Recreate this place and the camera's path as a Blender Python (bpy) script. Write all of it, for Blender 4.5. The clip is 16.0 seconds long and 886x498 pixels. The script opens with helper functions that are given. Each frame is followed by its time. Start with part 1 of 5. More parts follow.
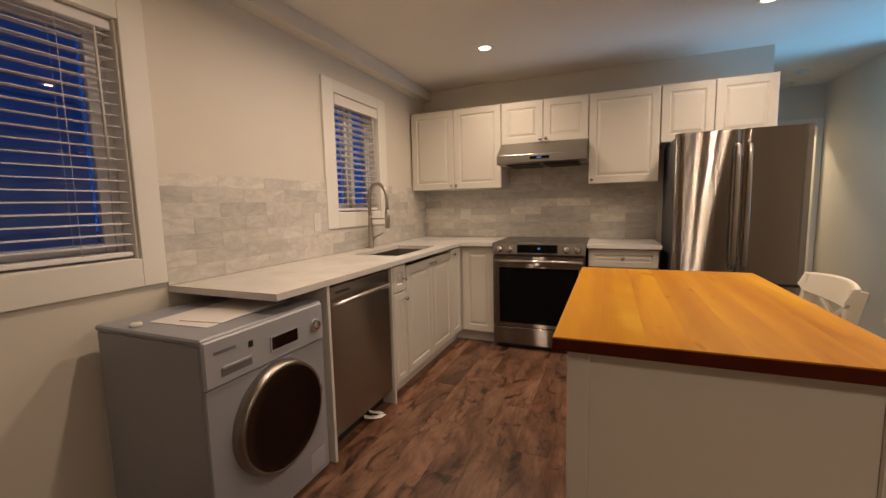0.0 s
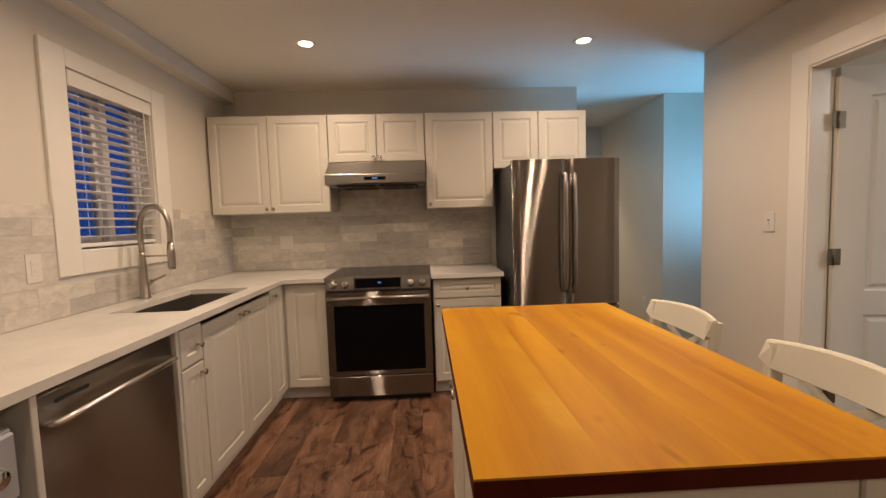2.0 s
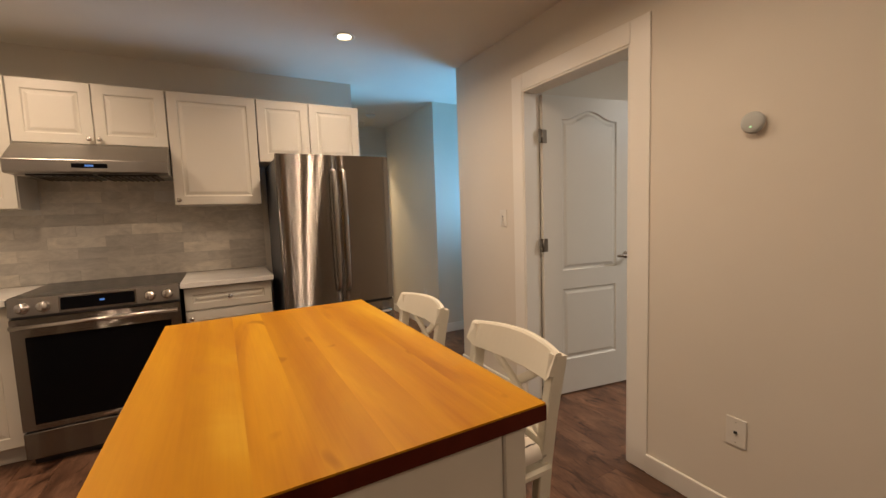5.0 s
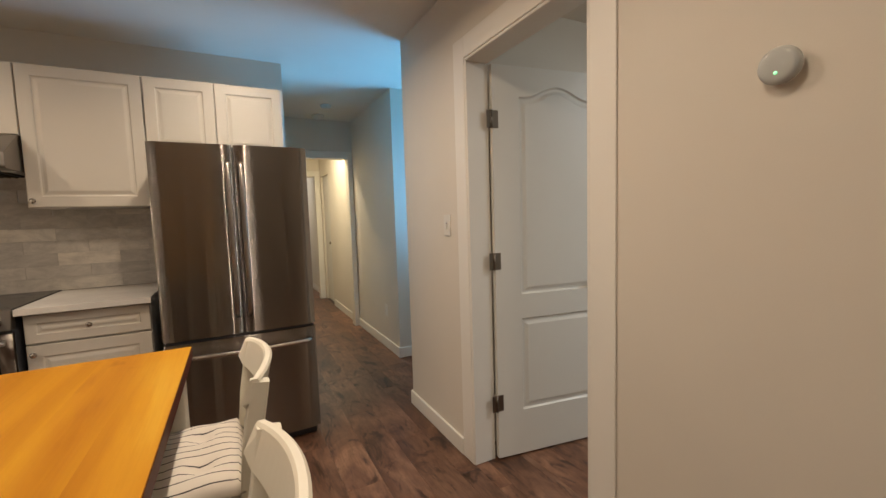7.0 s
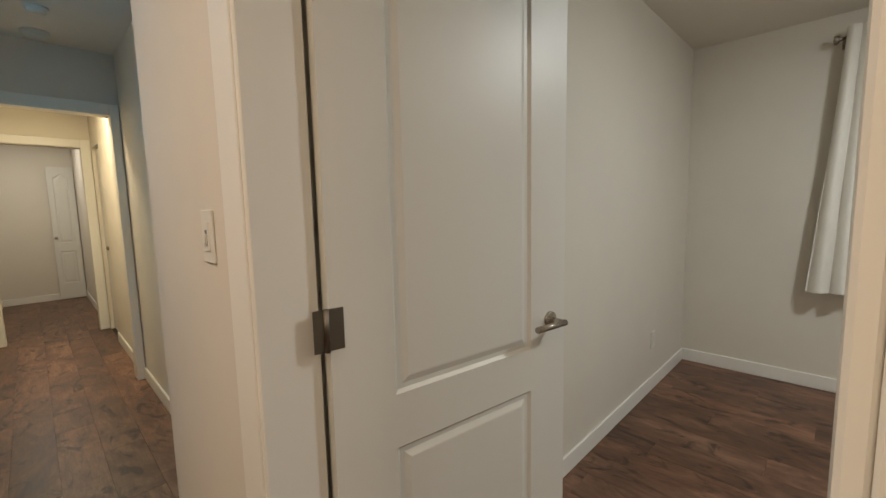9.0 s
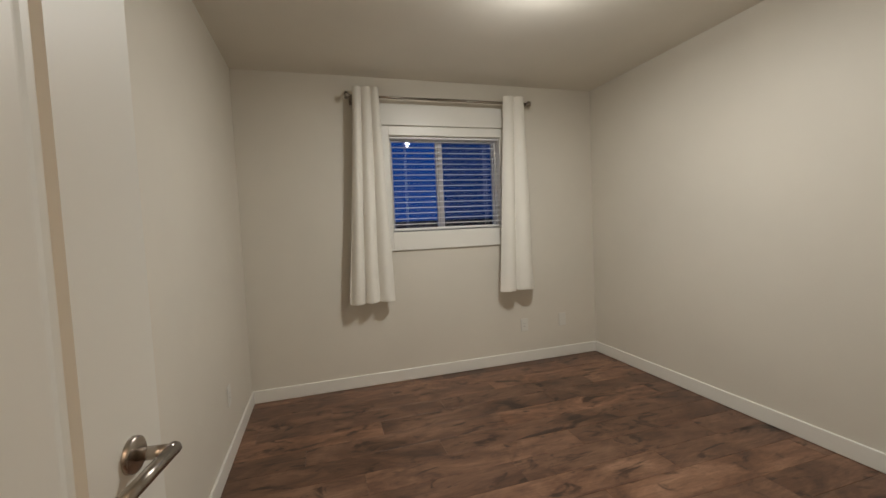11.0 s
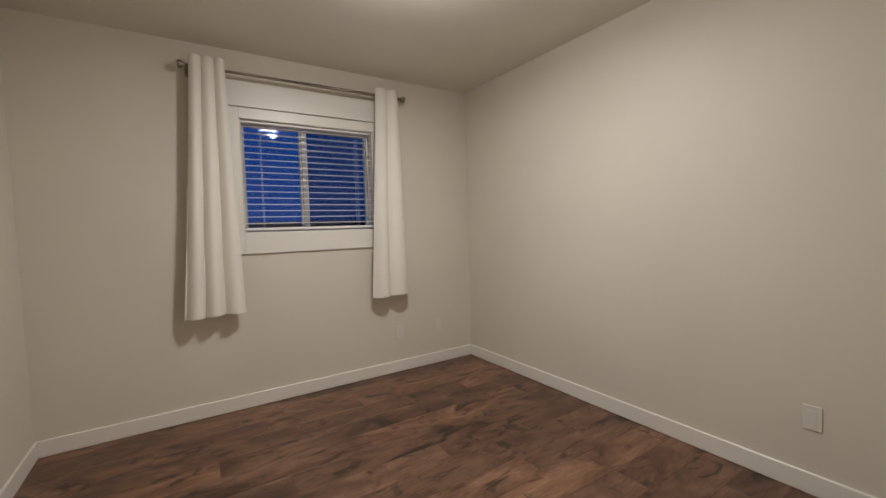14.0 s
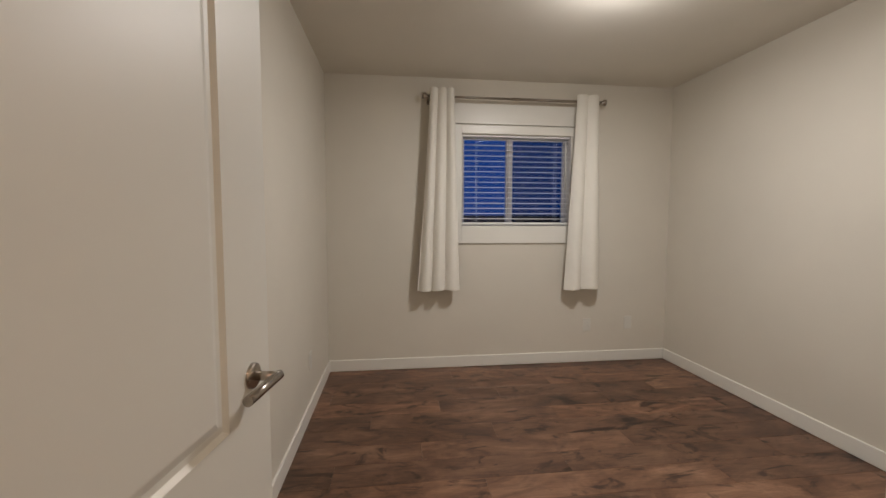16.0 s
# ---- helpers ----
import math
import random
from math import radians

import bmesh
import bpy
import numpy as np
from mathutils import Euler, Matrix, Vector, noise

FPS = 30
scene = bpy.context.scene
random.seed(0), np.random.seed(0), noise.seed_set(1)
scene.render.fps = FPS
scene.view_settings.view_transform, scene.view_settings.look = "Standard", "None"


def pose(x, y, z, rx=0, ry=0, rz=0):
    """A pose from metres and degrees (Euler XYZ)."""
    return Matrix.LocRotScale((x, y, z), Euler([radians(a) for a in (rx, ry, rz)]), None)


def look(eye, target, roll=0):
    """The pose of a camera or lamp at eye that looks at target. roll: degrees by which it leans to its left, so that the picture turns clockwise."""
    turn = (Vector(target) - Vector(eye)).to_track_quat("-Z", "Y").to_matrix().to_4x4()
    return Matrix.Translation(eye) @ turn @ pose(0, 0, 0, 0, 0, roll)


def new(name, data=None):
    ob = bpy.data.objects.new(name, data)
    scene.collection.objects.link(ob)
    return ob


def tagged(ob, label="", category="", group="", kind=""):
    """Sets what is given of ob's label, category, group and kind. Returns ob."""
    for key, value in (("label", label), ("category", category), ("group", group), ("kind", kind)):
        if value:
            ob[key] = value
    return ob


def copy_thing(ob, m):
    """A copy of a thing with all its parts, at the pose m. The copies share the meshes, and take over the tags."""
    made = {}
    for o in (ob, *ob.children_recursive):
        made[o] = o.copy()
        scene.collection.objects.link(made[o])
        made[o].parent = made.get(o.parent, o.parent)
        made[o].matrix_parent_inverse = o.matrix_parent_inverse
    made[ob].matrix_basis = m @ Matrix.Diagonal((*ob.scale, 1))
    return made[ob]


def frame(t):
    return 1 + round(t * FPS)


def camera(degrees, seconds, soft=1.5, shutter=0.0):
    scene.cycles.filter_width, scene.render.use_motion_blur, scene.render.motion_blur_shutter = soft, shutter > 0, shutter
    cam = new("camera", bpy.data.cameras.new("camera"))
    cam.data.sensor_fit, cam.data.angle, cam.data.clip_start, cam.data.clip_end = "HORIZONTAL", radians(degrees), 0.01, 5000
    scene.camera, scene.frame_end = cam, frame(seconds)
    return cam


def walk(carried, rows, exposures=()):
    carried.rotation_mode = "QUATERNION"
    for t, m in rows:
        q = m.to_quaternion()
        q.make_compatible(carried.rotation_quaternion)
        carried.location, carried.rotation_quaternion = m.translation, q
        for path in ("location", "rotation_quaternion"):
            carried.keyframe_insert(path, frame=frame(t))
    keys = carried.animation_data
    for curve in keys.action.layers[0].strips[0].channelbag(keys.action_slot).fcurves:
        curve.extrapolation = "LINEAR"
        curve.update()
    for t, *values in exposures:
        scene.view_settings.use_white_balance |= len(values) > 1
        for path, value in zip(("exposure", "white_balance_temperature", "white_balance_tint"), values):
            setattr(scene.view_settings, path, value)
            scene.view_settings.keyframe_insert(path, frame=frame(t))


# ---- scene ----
cam = camera(95.0, 16.0)
PATH = [
    (0, (1.896, -0.109, 1.282), (1.139, 1.729, 1.065), -1.3),
    (0.5, (1.855, 0.103, 1.315), (1.203, 1.985, 1.136), -1.5),
    (1, (1.809, 0.245, 1.324), (1.358, 2.188, 1.172), -1.7),
    (1.5, (1.734, 0.342, 1.334), (1.54, 2.328, 1.197), -1.8),
    (2, (1.696, 0.37, 1.334), (1.78, 2.364, 1.193), -1.7),
    (2.5, (1.718, 0.378, 1.327), (2.09, 2.337, 1.179), -1.7),
    (3, (1.762, 0.375, 1.328), (2.385, 2.269, 1.166), -1.6),
    (3.5, (1.808, 0.371, 1.325), (2.606, 2.198, 1.156), -1.6),
    (4, (1.854, 0.36, 1.32), (2.76, 2.135, 1.148), -1.7),
    (6.5, (2.434, 0.55, 1.321), (3.399, 2.293, 1.141), -2.1),
    (7, (2.685, 0.709, 1.319), (3.596, 2.482, 1.158), -1.8),
    (7.5, (2.881, 0.925, 1.327), (3.79, 2.699, 1.161), -1.6),
    (8, (3.076, 1.208, 1.349), (4.048, 2.947, 1.174), -1.3),
    (8.2, (3.172, 1.352, 1.354), (4.185, 3.065, 1.151), -1.2),
    (10.3, (3.778, 2.018, 1.265), (5.772, 2.138, 1.152), -2.5),
    (10.5, (3.826, 2.074, 1.265), (5.821, 1.966, 1.156), -2.5),
    (11, (3.903, 2.067, 1.269), (5.813, 1.483, 1.16), -2.6),
    (11.5, (3.979, 1.917, 1.228), (5.717, 0.933, 1.128), -2.8),
    (12, (4.041, 1.839, 1.231), (5.52, 0.497, 1.122), -3.0),
    (12.5, (4.099, 1.81, 1.237), (5.322, 0.232, 1.112), -3.2),
    (13, (4.12, 1.804, 1.234), (5.32, 0.208, 1.115), -3.0),
    (13.5, (4.118, 1.812, 1.236), (5.561, 0.431, 1.133), -2.4),
    (14, (4.068, 1.847, 1.239), (5.75, 0.769, 1.13), -1.7),
    (14.5, (4.036, 1.914, 1.246), (5.848, 1.075, 1.13), -0.9),
    (15, (3.981, 1.98, 1.269), (5.854, 1.291, 1.146), -0.4),
    (15.5, (3.859, 2.071, 1.262), (5.786, 1.548, 1.134), -0.1),
    (16, (3.733, 2.051, 1.276), (5.715, 1.813, 1.142), 0.1),
]
walk(cam, [(t, look(eye, target, roll)) for t, eye, target, roll in PATH],
     [(0, 0.0, 6200, 10), (2, 0.0, 6450, 11), (4.2, 0.0, 6650, 11), (6.5, 0.0, 6050, 6), (7.5, 0.0, 5850, 4), (8.2, 0.0, 5850, 3), (10.3, 0.0, 6400, 5), (13, 0.0, 6400, 10), (16, 0.0, 6450, 11)])

# brightness of the light sources
DOWN_W, BED_W, BED_DOME_W, ENTRY_W = 10.0, 20.8, 10.3, 31.0
WARM, BED_C = (1.0, 0.735, 0.52), (1.0, 0.962, 0.925)
DUSK = (0.006, 0.046, 0.215)
DOOR_TURN = -8.5


# ---- light ----
world = bpy.data.worlds.new("dusk")
scene.world = world
world.use_nodes = True
sky_bg = world.node_tree.nodes["Background"]
sky_bg.inputs[0].default_value, sky_bg.inputs[1].default_value = (*DUSK, 1), 1.0

H = 2.48          # ceiling height


def area_lamp(name, x, y, z, size, watts, colour, size_y=0.0, turn=(0, 0, 0), beam=180):
    data = bpy.data.lights.new(name, "AREA")
    data.shape = "RECTANGLE" if size_y else "DISK"
    data.size, data.energy, data.color = size, watts, colour
    data.spread = radians(beam)
    if size_y:
        data.size_y = size_y
    ob = new(name, data)
    ob.matrix_world = pose(x, y, z, *turn)
    return ob


DOWNLIGHTS = [(0.975, 3.07), (2.77, 3.07), (0.99, 2.15), (2.78, 2.15)]
for lx, ly in DOWNLIGHTS:
    area_lamp("downlight_lamp", lx, ly, H - 0.012, 0.064, DOWN_W, WARM, beam=162)
# third row, never in view: added at the grid's spacing to fill the room
UNSEEN_LIGHTS = [(0.98, 1.23), (2.77, 1.23)]
for (lx, ly), watts in zip(UNSEEN_LIGHTS, (7.5, 8.0)):
    area_lamp("downlight_lamp", lx, ly, H - 0.012, 0.064, watts, WARM, beam=162)
# added fill from the unseen south end; no known fixture there
area_lamp("unseen_fill_lamp", 2.9, -0.9, H - 0.102, 0.26, 12.0, WARM)
area_lamp("bedroom_lamp", 5.62, 0.93, H - 0.102, 0.26, BED_W, BED_C)
dome = bpy.data.lights.new("bedroom_dome_lamp", "POINT")
dome.energy, dome.color, dome.shadow_soft_size = BED_DOME_W, BED_C, 0.04
new("bedroom_dome_lamp", dome).location = (5.62, 0.93, H - 0.15)
area_lamp("vestibule_lamp", 3.55, 6.15, H - 0.05, 0.2, 23.0, (1.0, 0.78, 0.50))
area_lamp("far_room_lamp", 3.4, 9.2, H - 0.05, 0.25, 10.5, (1.0, 0.86, 0.74))
area_lamp("entry_daylight", 5.16, 3.77, 1.2, 0.78, ENTRY_W, (0.20, 0.57, 1.0), 1.7, (0, 115, 0), 95)

# ---- materials ----


def material(name):
    m = bpy.data.materials.new(name)
    m.use_nodes = True
    return m, m.node_tree.nodes, m.node_tree.links, m.node_tree.nodes["Principled BSDF"]


def coords(nodes, links, scale=(1, 1, 1), turn=(0, 0, 0), scatter=0.0):
    tc = nodes.new("ShaderNodeTexCoord")
    mp = nodes.new("ShaderNodeMapping")
    mp.inputs["Scale"].default_value = scale
    mp.inputs["Rotation"].default_value = turn
    links.new(tc.outputs["Object"], mp.inputs["Vector"])
    if scatter:
        oi = nodes.new("ShaderNodeObjectInfo")
        mul = nodes.new("ShaderNodeVectorMath")
        mul.operation = "SCALE"
        mul.inputs[0].default_value = (scatter, scatter * 1.7, scatter * 0.6)
        links.new(oi.outputs["Random"], mul.inputs["Scale"])
        links.new(mul.outputs[0], mp.inputs["Location"])
    return mp.outputs[0]


def noise_tex(nodes, links, vec, scale, detail=4.0, rough=0.55, warp=0.0):
    n = nodes.new("ShaderNodeTexNoise")
    n.inputs["Scale"].default_value, n.inputs["Detail"].default_value = scale, detail
    n.inputs["Roughness"].default_value, n.inputs["Distortion"].default_value = rough, warp
    links.new(vec, n.inputs["Vector"])
    return n.outputs["Fac"]


def ramp(nodes, links, fac, stops):
    r = nodes.new("ShaderNodeValToRGB")
    while len(r.color_ramp.elements) < len(stops):
        r.color_ramp.elements.new(0.5)
    for e, (p, c) in zip(r.color_ramp.elements, stops):
        e.position, e.color = p, (*c, 1)
    links.new(fac, r.inputs[0])
    return r.outputs[0]


def blend(nodes, links, fac, a, b, mode="MIX"):
    mx = nodes.new("ShaderNodeMix")
    mx.data_type, mx.blend_type = "RGBA", mode
    for sock, v in ((mx.inputs[0], fac), (mx.inputs[6], a), (mx.inputs[7], b)):
        if hasattr(v, "links"):
            links.new(v, sock)
        elif isinstance(v, tuple):
            sock.default_value = (*v, 1)
        else:
            sock.default_value = v
    return mx.outputs[2]


def bump(nodes, links, bsdf, height, strength, dist=0.002):
    b = nodes.new("ShaderNodeBump")
    b.inputs["Strength"].default_value, b.inputs["Distance"].default_value = strength, dist
    links.new(height, b.inputs["Height"])
    links.new(b.outputs[0], bsdf.inputs["Normal"])


def span(nodes, links, fac, lo, hi):
    m = nodes.new("ShaderNodeMapRange")
    m.inputs["To Min"].default_value, m.inputs["To Max"].default_value = lo, hi
    links.new(fac, m.inputs["Value"])
    return m.outputs[0]


def painted(name, colour, rough, spread=0.03, grain=180.0, relief=0.06, scatter=0.0):
    """Paint: a faint large mottling, and fine roller or brush relief."""
    m, nodes, links, b = material(name)
    v = coords(nodes, links, scatter=scatter)
    big = noise_tex(nodes, links, v, 1.7, 3)
    lo = tuple(c * (1 - spread) for c in colour)
    hi = tuple(min(1, c * (1 + spread)) for c in colour)
    links.new(ramp(nodes, links, big, [(0.3, lo), (0.7, hi)]), b.inputs["Base Color"])
    fine = noise_tex(nodes, links, v, grain, 3)
    links.new(span(nodes, links, noise_tex(nodes, links, v, 9, 3), rough - 0.05, rough + 0.07), b.inputs["Roughness"])
    bump(nodes, links, b, fine, relief)
    return m


WALL = painted("wall_paint", (0.695, 0.652, 0.568), 0.55, 0.025, 240, 0.10)
CEIL = painted("ceiling_paint", (0.74, 0.70, 0.62), 0.8, 0.03, 90, 0.22)
TRIM = painted("trim_paint", (0.80, 0.78, 0.72), 0.34, 0.02, 120, 0.03)
CABINET = painted("cabinet_foil", (0.64, 0.608, 0.535), 0.36, 0.015, 60, 0.015)
CABINET_BODY = painted("cabinet_carcass", (0.64, 0.617, 0.565), 0.45, 0.02, 60, 0.02)
STOOL = painted("stool_paint", (0.76, 0.73, 0.62), 0.42, 0.05, 90, 0.06)
ISLAND = painted("island_paint", (0.74, 0.70, 0.60), 0.45, 0.04, 90, 0.05)
PLASTIC = painted("white_plastic", (0.72, 0.70, 0.64), 0.38, 0.01, 30, 0.01)
SLAT = painted("blind_slat_vinyl", (0.82, 0.81, 0.81), 0.42, 0.02, 60, 0.02)
VINYL = painted("window_vinyl", (0.74, 0.74, 0.76), 0.4, 0.02, 60, 0.02)
WASHER = painted("washer_enamel", (0.29, 0.30, 0.335), 0.33, 0.02, 90, 0.02)
WASHER_FACE = painted("washer_fascia", (0.36, 0.37, 0.41), 0.30, 0.02, 90, 0.02)
PAPER = painted("paper", (0.74, 0.70, 0.66), 0.7, 0.04, 40, 0.05)
DIAL = painted("dial_plastic", (0.47, 0.49, 0.475), 0.2, 0.01, 30, 0.01)
DARK = painted("dark_plastic", (0.018, 0.018, 0.02), 0.45, 0.1, 60, 0.05)
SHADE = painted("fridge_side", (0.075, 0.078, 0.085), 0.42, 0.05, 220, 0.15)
RUBBER = painted("grey_gasket", (0.16, 0.16, 0.17), 0.6, 0.05, 60, 0.05)
SIDING = painted("siding_paint", (0.62, 0.60, 0.64), 0.7, 0.08, 30, 0.1)
FENCE = painted("fence_wood", (0.16, 0.12, 0.09), 0.8, 0.15, 30, 0.3, scatter=5)
SOIL = painted("soil", (0.07, 0.065, 0.05), 0.95, 0.3, 20, 0.6)


def grain_door(name, colour, rough):
    """White moulded door skin with an embossed wood grain."""
    m, nodes, links, b = material(name)
    v = coords(nodes, links, (1, 1, 0.06))
    g = noise_tex(nodes, links, v, 95, 5, 0.6, 0.8)
    cloud = noise_tex(nodes, links, coords(nodes, links), 2.1, 3)
    links.new(ramp(nodes, links, cloud, [(0.3, tuple(c * 0.975 for c in colour)), (0.7, colour)]), b.inputs["Base Color"])
    b.inputs["Roughness"].default_value = rough
    bump(nodes, links, b, g, 0.07, 0.0008)
    return m


DOOR = grain_door("door_skin", (0.73, 0.72, 0.665), 0.42)


def metal(name, colour, rough, stretch, strength=0.05, spread=0.08):
    """Brushed metal: fine lines along one axis, uneven gloss."""
    m, nodes, links, b = material(name)
    v = coords(nodes, links, stretch)
    g = noise_tex(nodes, links, v, 60, 4, 0.7)
    smear = noise_tex(nodes, links, coords(nodes, links), 3.5, 4)
    links.new(ramp(nodes, links, g, [(0.3, tuple(c * (1 - spread) for c in colour)), (0.7, colour)]), b.inputs["Base Color"])
    b.inputs["Metallic"].default_value = 1.0
    links.new(span(nodes, links, smear, rough - 0.05, rough + 0.09), b.inputs["Roughness"])
    bump(nodes, links, b, g, strength, 0.0006)
    return m


def brushed_steel(name, colour, rough, draw=0.86):
    """Sheet steel brushed across, so that its highlights draw out upright."""
    m, nodes, links, b = material(name)
    g = noise_tex(nodes, links, coords(nodes, links, (0.4, 0.4, 30)), 60, 4, 0.7)
    smear = noise_tex(nodes, links, coords(nodes, links, (1, 1, 0.35)), 2.2, 3)
    tint = ramp(nodes, links, g, [(0.3, tuple(c * 0.93 for c in colour)), (0.7, colour)])
    streak = nodes.new("ShaderNodeBsdfAnisotropic")
    links.new(tint, streak.inputs["Color"])
    links.new(span(nodes, links, smear, rough - 0.012, rough + 0.02), streak.inputs["Roughness"])
    streak.inputs["Anisotropy"].default_value = draw
    tan = nodes.new("ShaderNodeTangent")
    tan.direction_type, tan.axis = "RADIAL", "Z"
    links.new(tan.outputs[0], streak.inputs["Tangent"])
    # fine scatter of the brushing under the sharp streaks
    links.new(tint, b.inputs["Base Color"])
    b.inputs["Metallic"].default_value, b.inputs["Roughness"].default_value = 1.0, 0.4
    mixer = nodes.new("ShaderNodeMixShader")
    mixer.inputs[0].default_value = 0.16
    links.new(streak.outputs[0], mixer.inputs[1])
    links.new(b.outputs[0], mixer.inputs[2])
    links.new(mixer.outputs[0], nodes["Material Output"].inputs[0])
    return m


STEEL_H = brushed_steel("dishwasher_brushed_steel", (0.42, 0.385, 0.345), 0.25, 0.72)
STEEL_V = brushed_steel("upright_brushed_steel", (0.29, 0.268, 0.242), 0.155, 0.92)
PANEL_STEEL = metal("fascia_steel", (0.33, 0.31, 0.285), 0.33, (0.4, 0.4, 30))
CHROME = metal("satin_nickel", (0.64, 0.61, 0.57), 0.2, (5, 5, 5), 0.02)
LEVER = metal("dark_satin_nickel", (0.40, 0.355, 0.31), 0.24, (5, 5, 5), 0.02)
HINGE = metal("dark_hinge_steel", (0.22, 0.19, 0.155), 0.36, (4, 4, 4), 0.05)
HANDLE = metal("handle_steel", (0.36, 0.33, 0.295), 0.30, (5, 5, 0.4), 0.02)
BRONZE = metal("aged_nickel", (0.34, 0.30, 0.25), 0.3, (4, 4, 4), 0.05)
POLISH = metal("polished_chrome", (0.72, 0.71, 0.70), 0.1, (3, 3, 3), 0.01)
NICKEL = metal("brushed_nickel", (0.47, 0.43, 0.38), 0.36, (5, 5, 5), 0.03)
SINK = metal("sink_steel", (0.36, 0.34, 0.32), 0.34, (6, 0.4, 6))


def glossy_black(name, colour, rough, spec=0.12):
    m, nodes, links, b = material(name)
    v = coords(nodes, links)
    b.inputs["Base Color"].default_value = (*colour, 1)
    b.inputs["Specular IOR Level"].default_value = spec
    links.new(span(nodes, links, noise_tex(nodes, links, v, 14, 4), rough, rough + 0.1), b.inputs["Roughness"])
    return m


BLACK_GLASS = glossy_black("black_glass", (0.004, 0.004, 0.005), 0.07)
COOKTOP = glossy_black("ceramic_cooktop", (0.012, 0.012, 0.013), 0.1)
SMOKED = glossy_black("smoked_door_glass", (0.010, 0.004, 0.003), 0.06, 0.25)


def glass(name):
    m, nodes, links, b = material(name)
    out = nodes["Material Output"]
    clear, gloss, mixer, fr = (nodes.new("ShaderNodeBsdfTransparent"), nodes.new("ShaderNodeBsdfGlossy"),
                               nodes.new("ShaderNodeMixShader"), nodes.new("ShaderNodeLayerWeight"))
    clear.inputs[0].default_value = (0.86, 0.9, 0.95, 1)
    gloss.inputs["Roughness"].default_value = 0.02
    fr.inputs["Blend"].default_value = 0.5
    power, scale = nodes.new("ShaderNodeMath"), nodes.new("ShaderNodeMath")
    power.operation, scale.operation = "POWER", "MULTIPLY_ADD"
    power.inputs[1].default_value = 5.0
    scale.inputs[1].default_value, scale.inputs[2].default_value = 0.8, 0.03
    links.new(fr.outputs["Facing"], power.inputs[0])
    links.new(power.outputs[0], scale.inputs[0])
    links.new(scale.outputs[0], mixer.inputs[0])
    links.new(clear.outputs[0], mixer.inputs[1])
    links.new(gloss.outputs[0], mixer.inputs[2])
    links.new(mixer.outputs[0], out.inputs[0])
    return m


GLASS = glass("window_glass")


def screen_mesh():
    m, nodes, links, b = material("insect_mesh")
    clear, mixer = nodes.new("ShaderNodeBsdfTransparent"), nodes.new("ShaderNodeMixShader")
    b.inputs["Base Color"].default_value, b.inputs["Roughness"].default_value = (0.015, 0.015, 0.017, 1), 0.7
    mixer.inputs[0].default_value = 0.3
    links.new(clear.outputs[0], mixer.inputs[1])
    links.new(b.outputs[0], mixer.inputs[2])
    links.new(mixer.outputs[0], nodes["Material Output"].inputs[0])
    return m


MESH = screen_mesh()


def glow(name, colour, strength, base=0.8):
    m, nodes, links, b = material(name)
    b.inputs["Base Color"].default_value = (base, base, base, 1)
    b.inputs["Emission Color"].default_value = (*colour, 1)
    b.inputs["Emission Strength"].default_value = strength
    return m


LAMP = glow("downlight_lens", (1.0, 0.78, 0.46), 6.0)
BED_LAMP = glow("frosted_lamp_glass", (1.0, 0.93, 0.84), 9.0)
DISPLAY = glow("blue_display", (0.1, 0.35, 1.0), 0.55, 0.03)
GREEN = glow("green_indicator", (0.15, 1.0, 0.35), 1.2)


def plank_floor():
    m, nodes, links, b = material("vinyl_plank")
    oi = nodes.new("ShaderNodeObjectInfo")
    v = coords(nodes, links, (1, 0.12, 1), scatter=23.0)
    v2 = coords(nodes, links, (1, 0.45, 1), scatter=11.0)
    fibre = noise_tex(nodes, links, v, 60, 6, 0.7, 0.8)
    cloud = noise_tex(nodes, links, v2, 5.0, 6, 0.66, 1.1)
    knots = noise_tex(nodes, links, v2, 7.5, 4, 0.6, 1.6)
    base = ramp(nodes, links, cloud, [(0.30, (0.062, 0.034, 0.023)), (0.44, (0.115, 0.065, 0.043)), (0.56, (0.175, 0.107, 0.074)), (0.72, (0.255, 0.172, 0.125))])
    streak = blend(nodes, links, 0.5, base, ramp(nodes, links, fibre, [(0.36, (0.36, 0.32, 0.30)), (0.56, (1, 1, 1))]), "MULTIPLY")
    dark = blend(nodes, links, 0.95, streak, ramp(nodes, links, knots, [(0.34, (0.20, 0.16, 0.14)), (0.45, (1, 1, 1))]), "MULTIPLY")
    tone = ramp(nodes, links, oi.outputs["Random"], [(0.0, (0.72, 0.69, 0.67)), (0.5, (0.98, 0.97, 0.96)), (1.0, (1.3, 1.26, 1.2))])
    links.new(blend(nodes, links, 1.0, blend(nodes, links, 1.0, dark, tone, "MULTIPLY"), (1.12, 0.975, 0.865), "MULTIPLY"), b.inputs["Base Color"])
    links.new(span(nodes, links, cloud, 0.30, 0.5), b.inputs["Roughness"])
    bump(nodes, links, b, fibre, 0.18, 0.001)
    return m


PLANK = plank_floor()


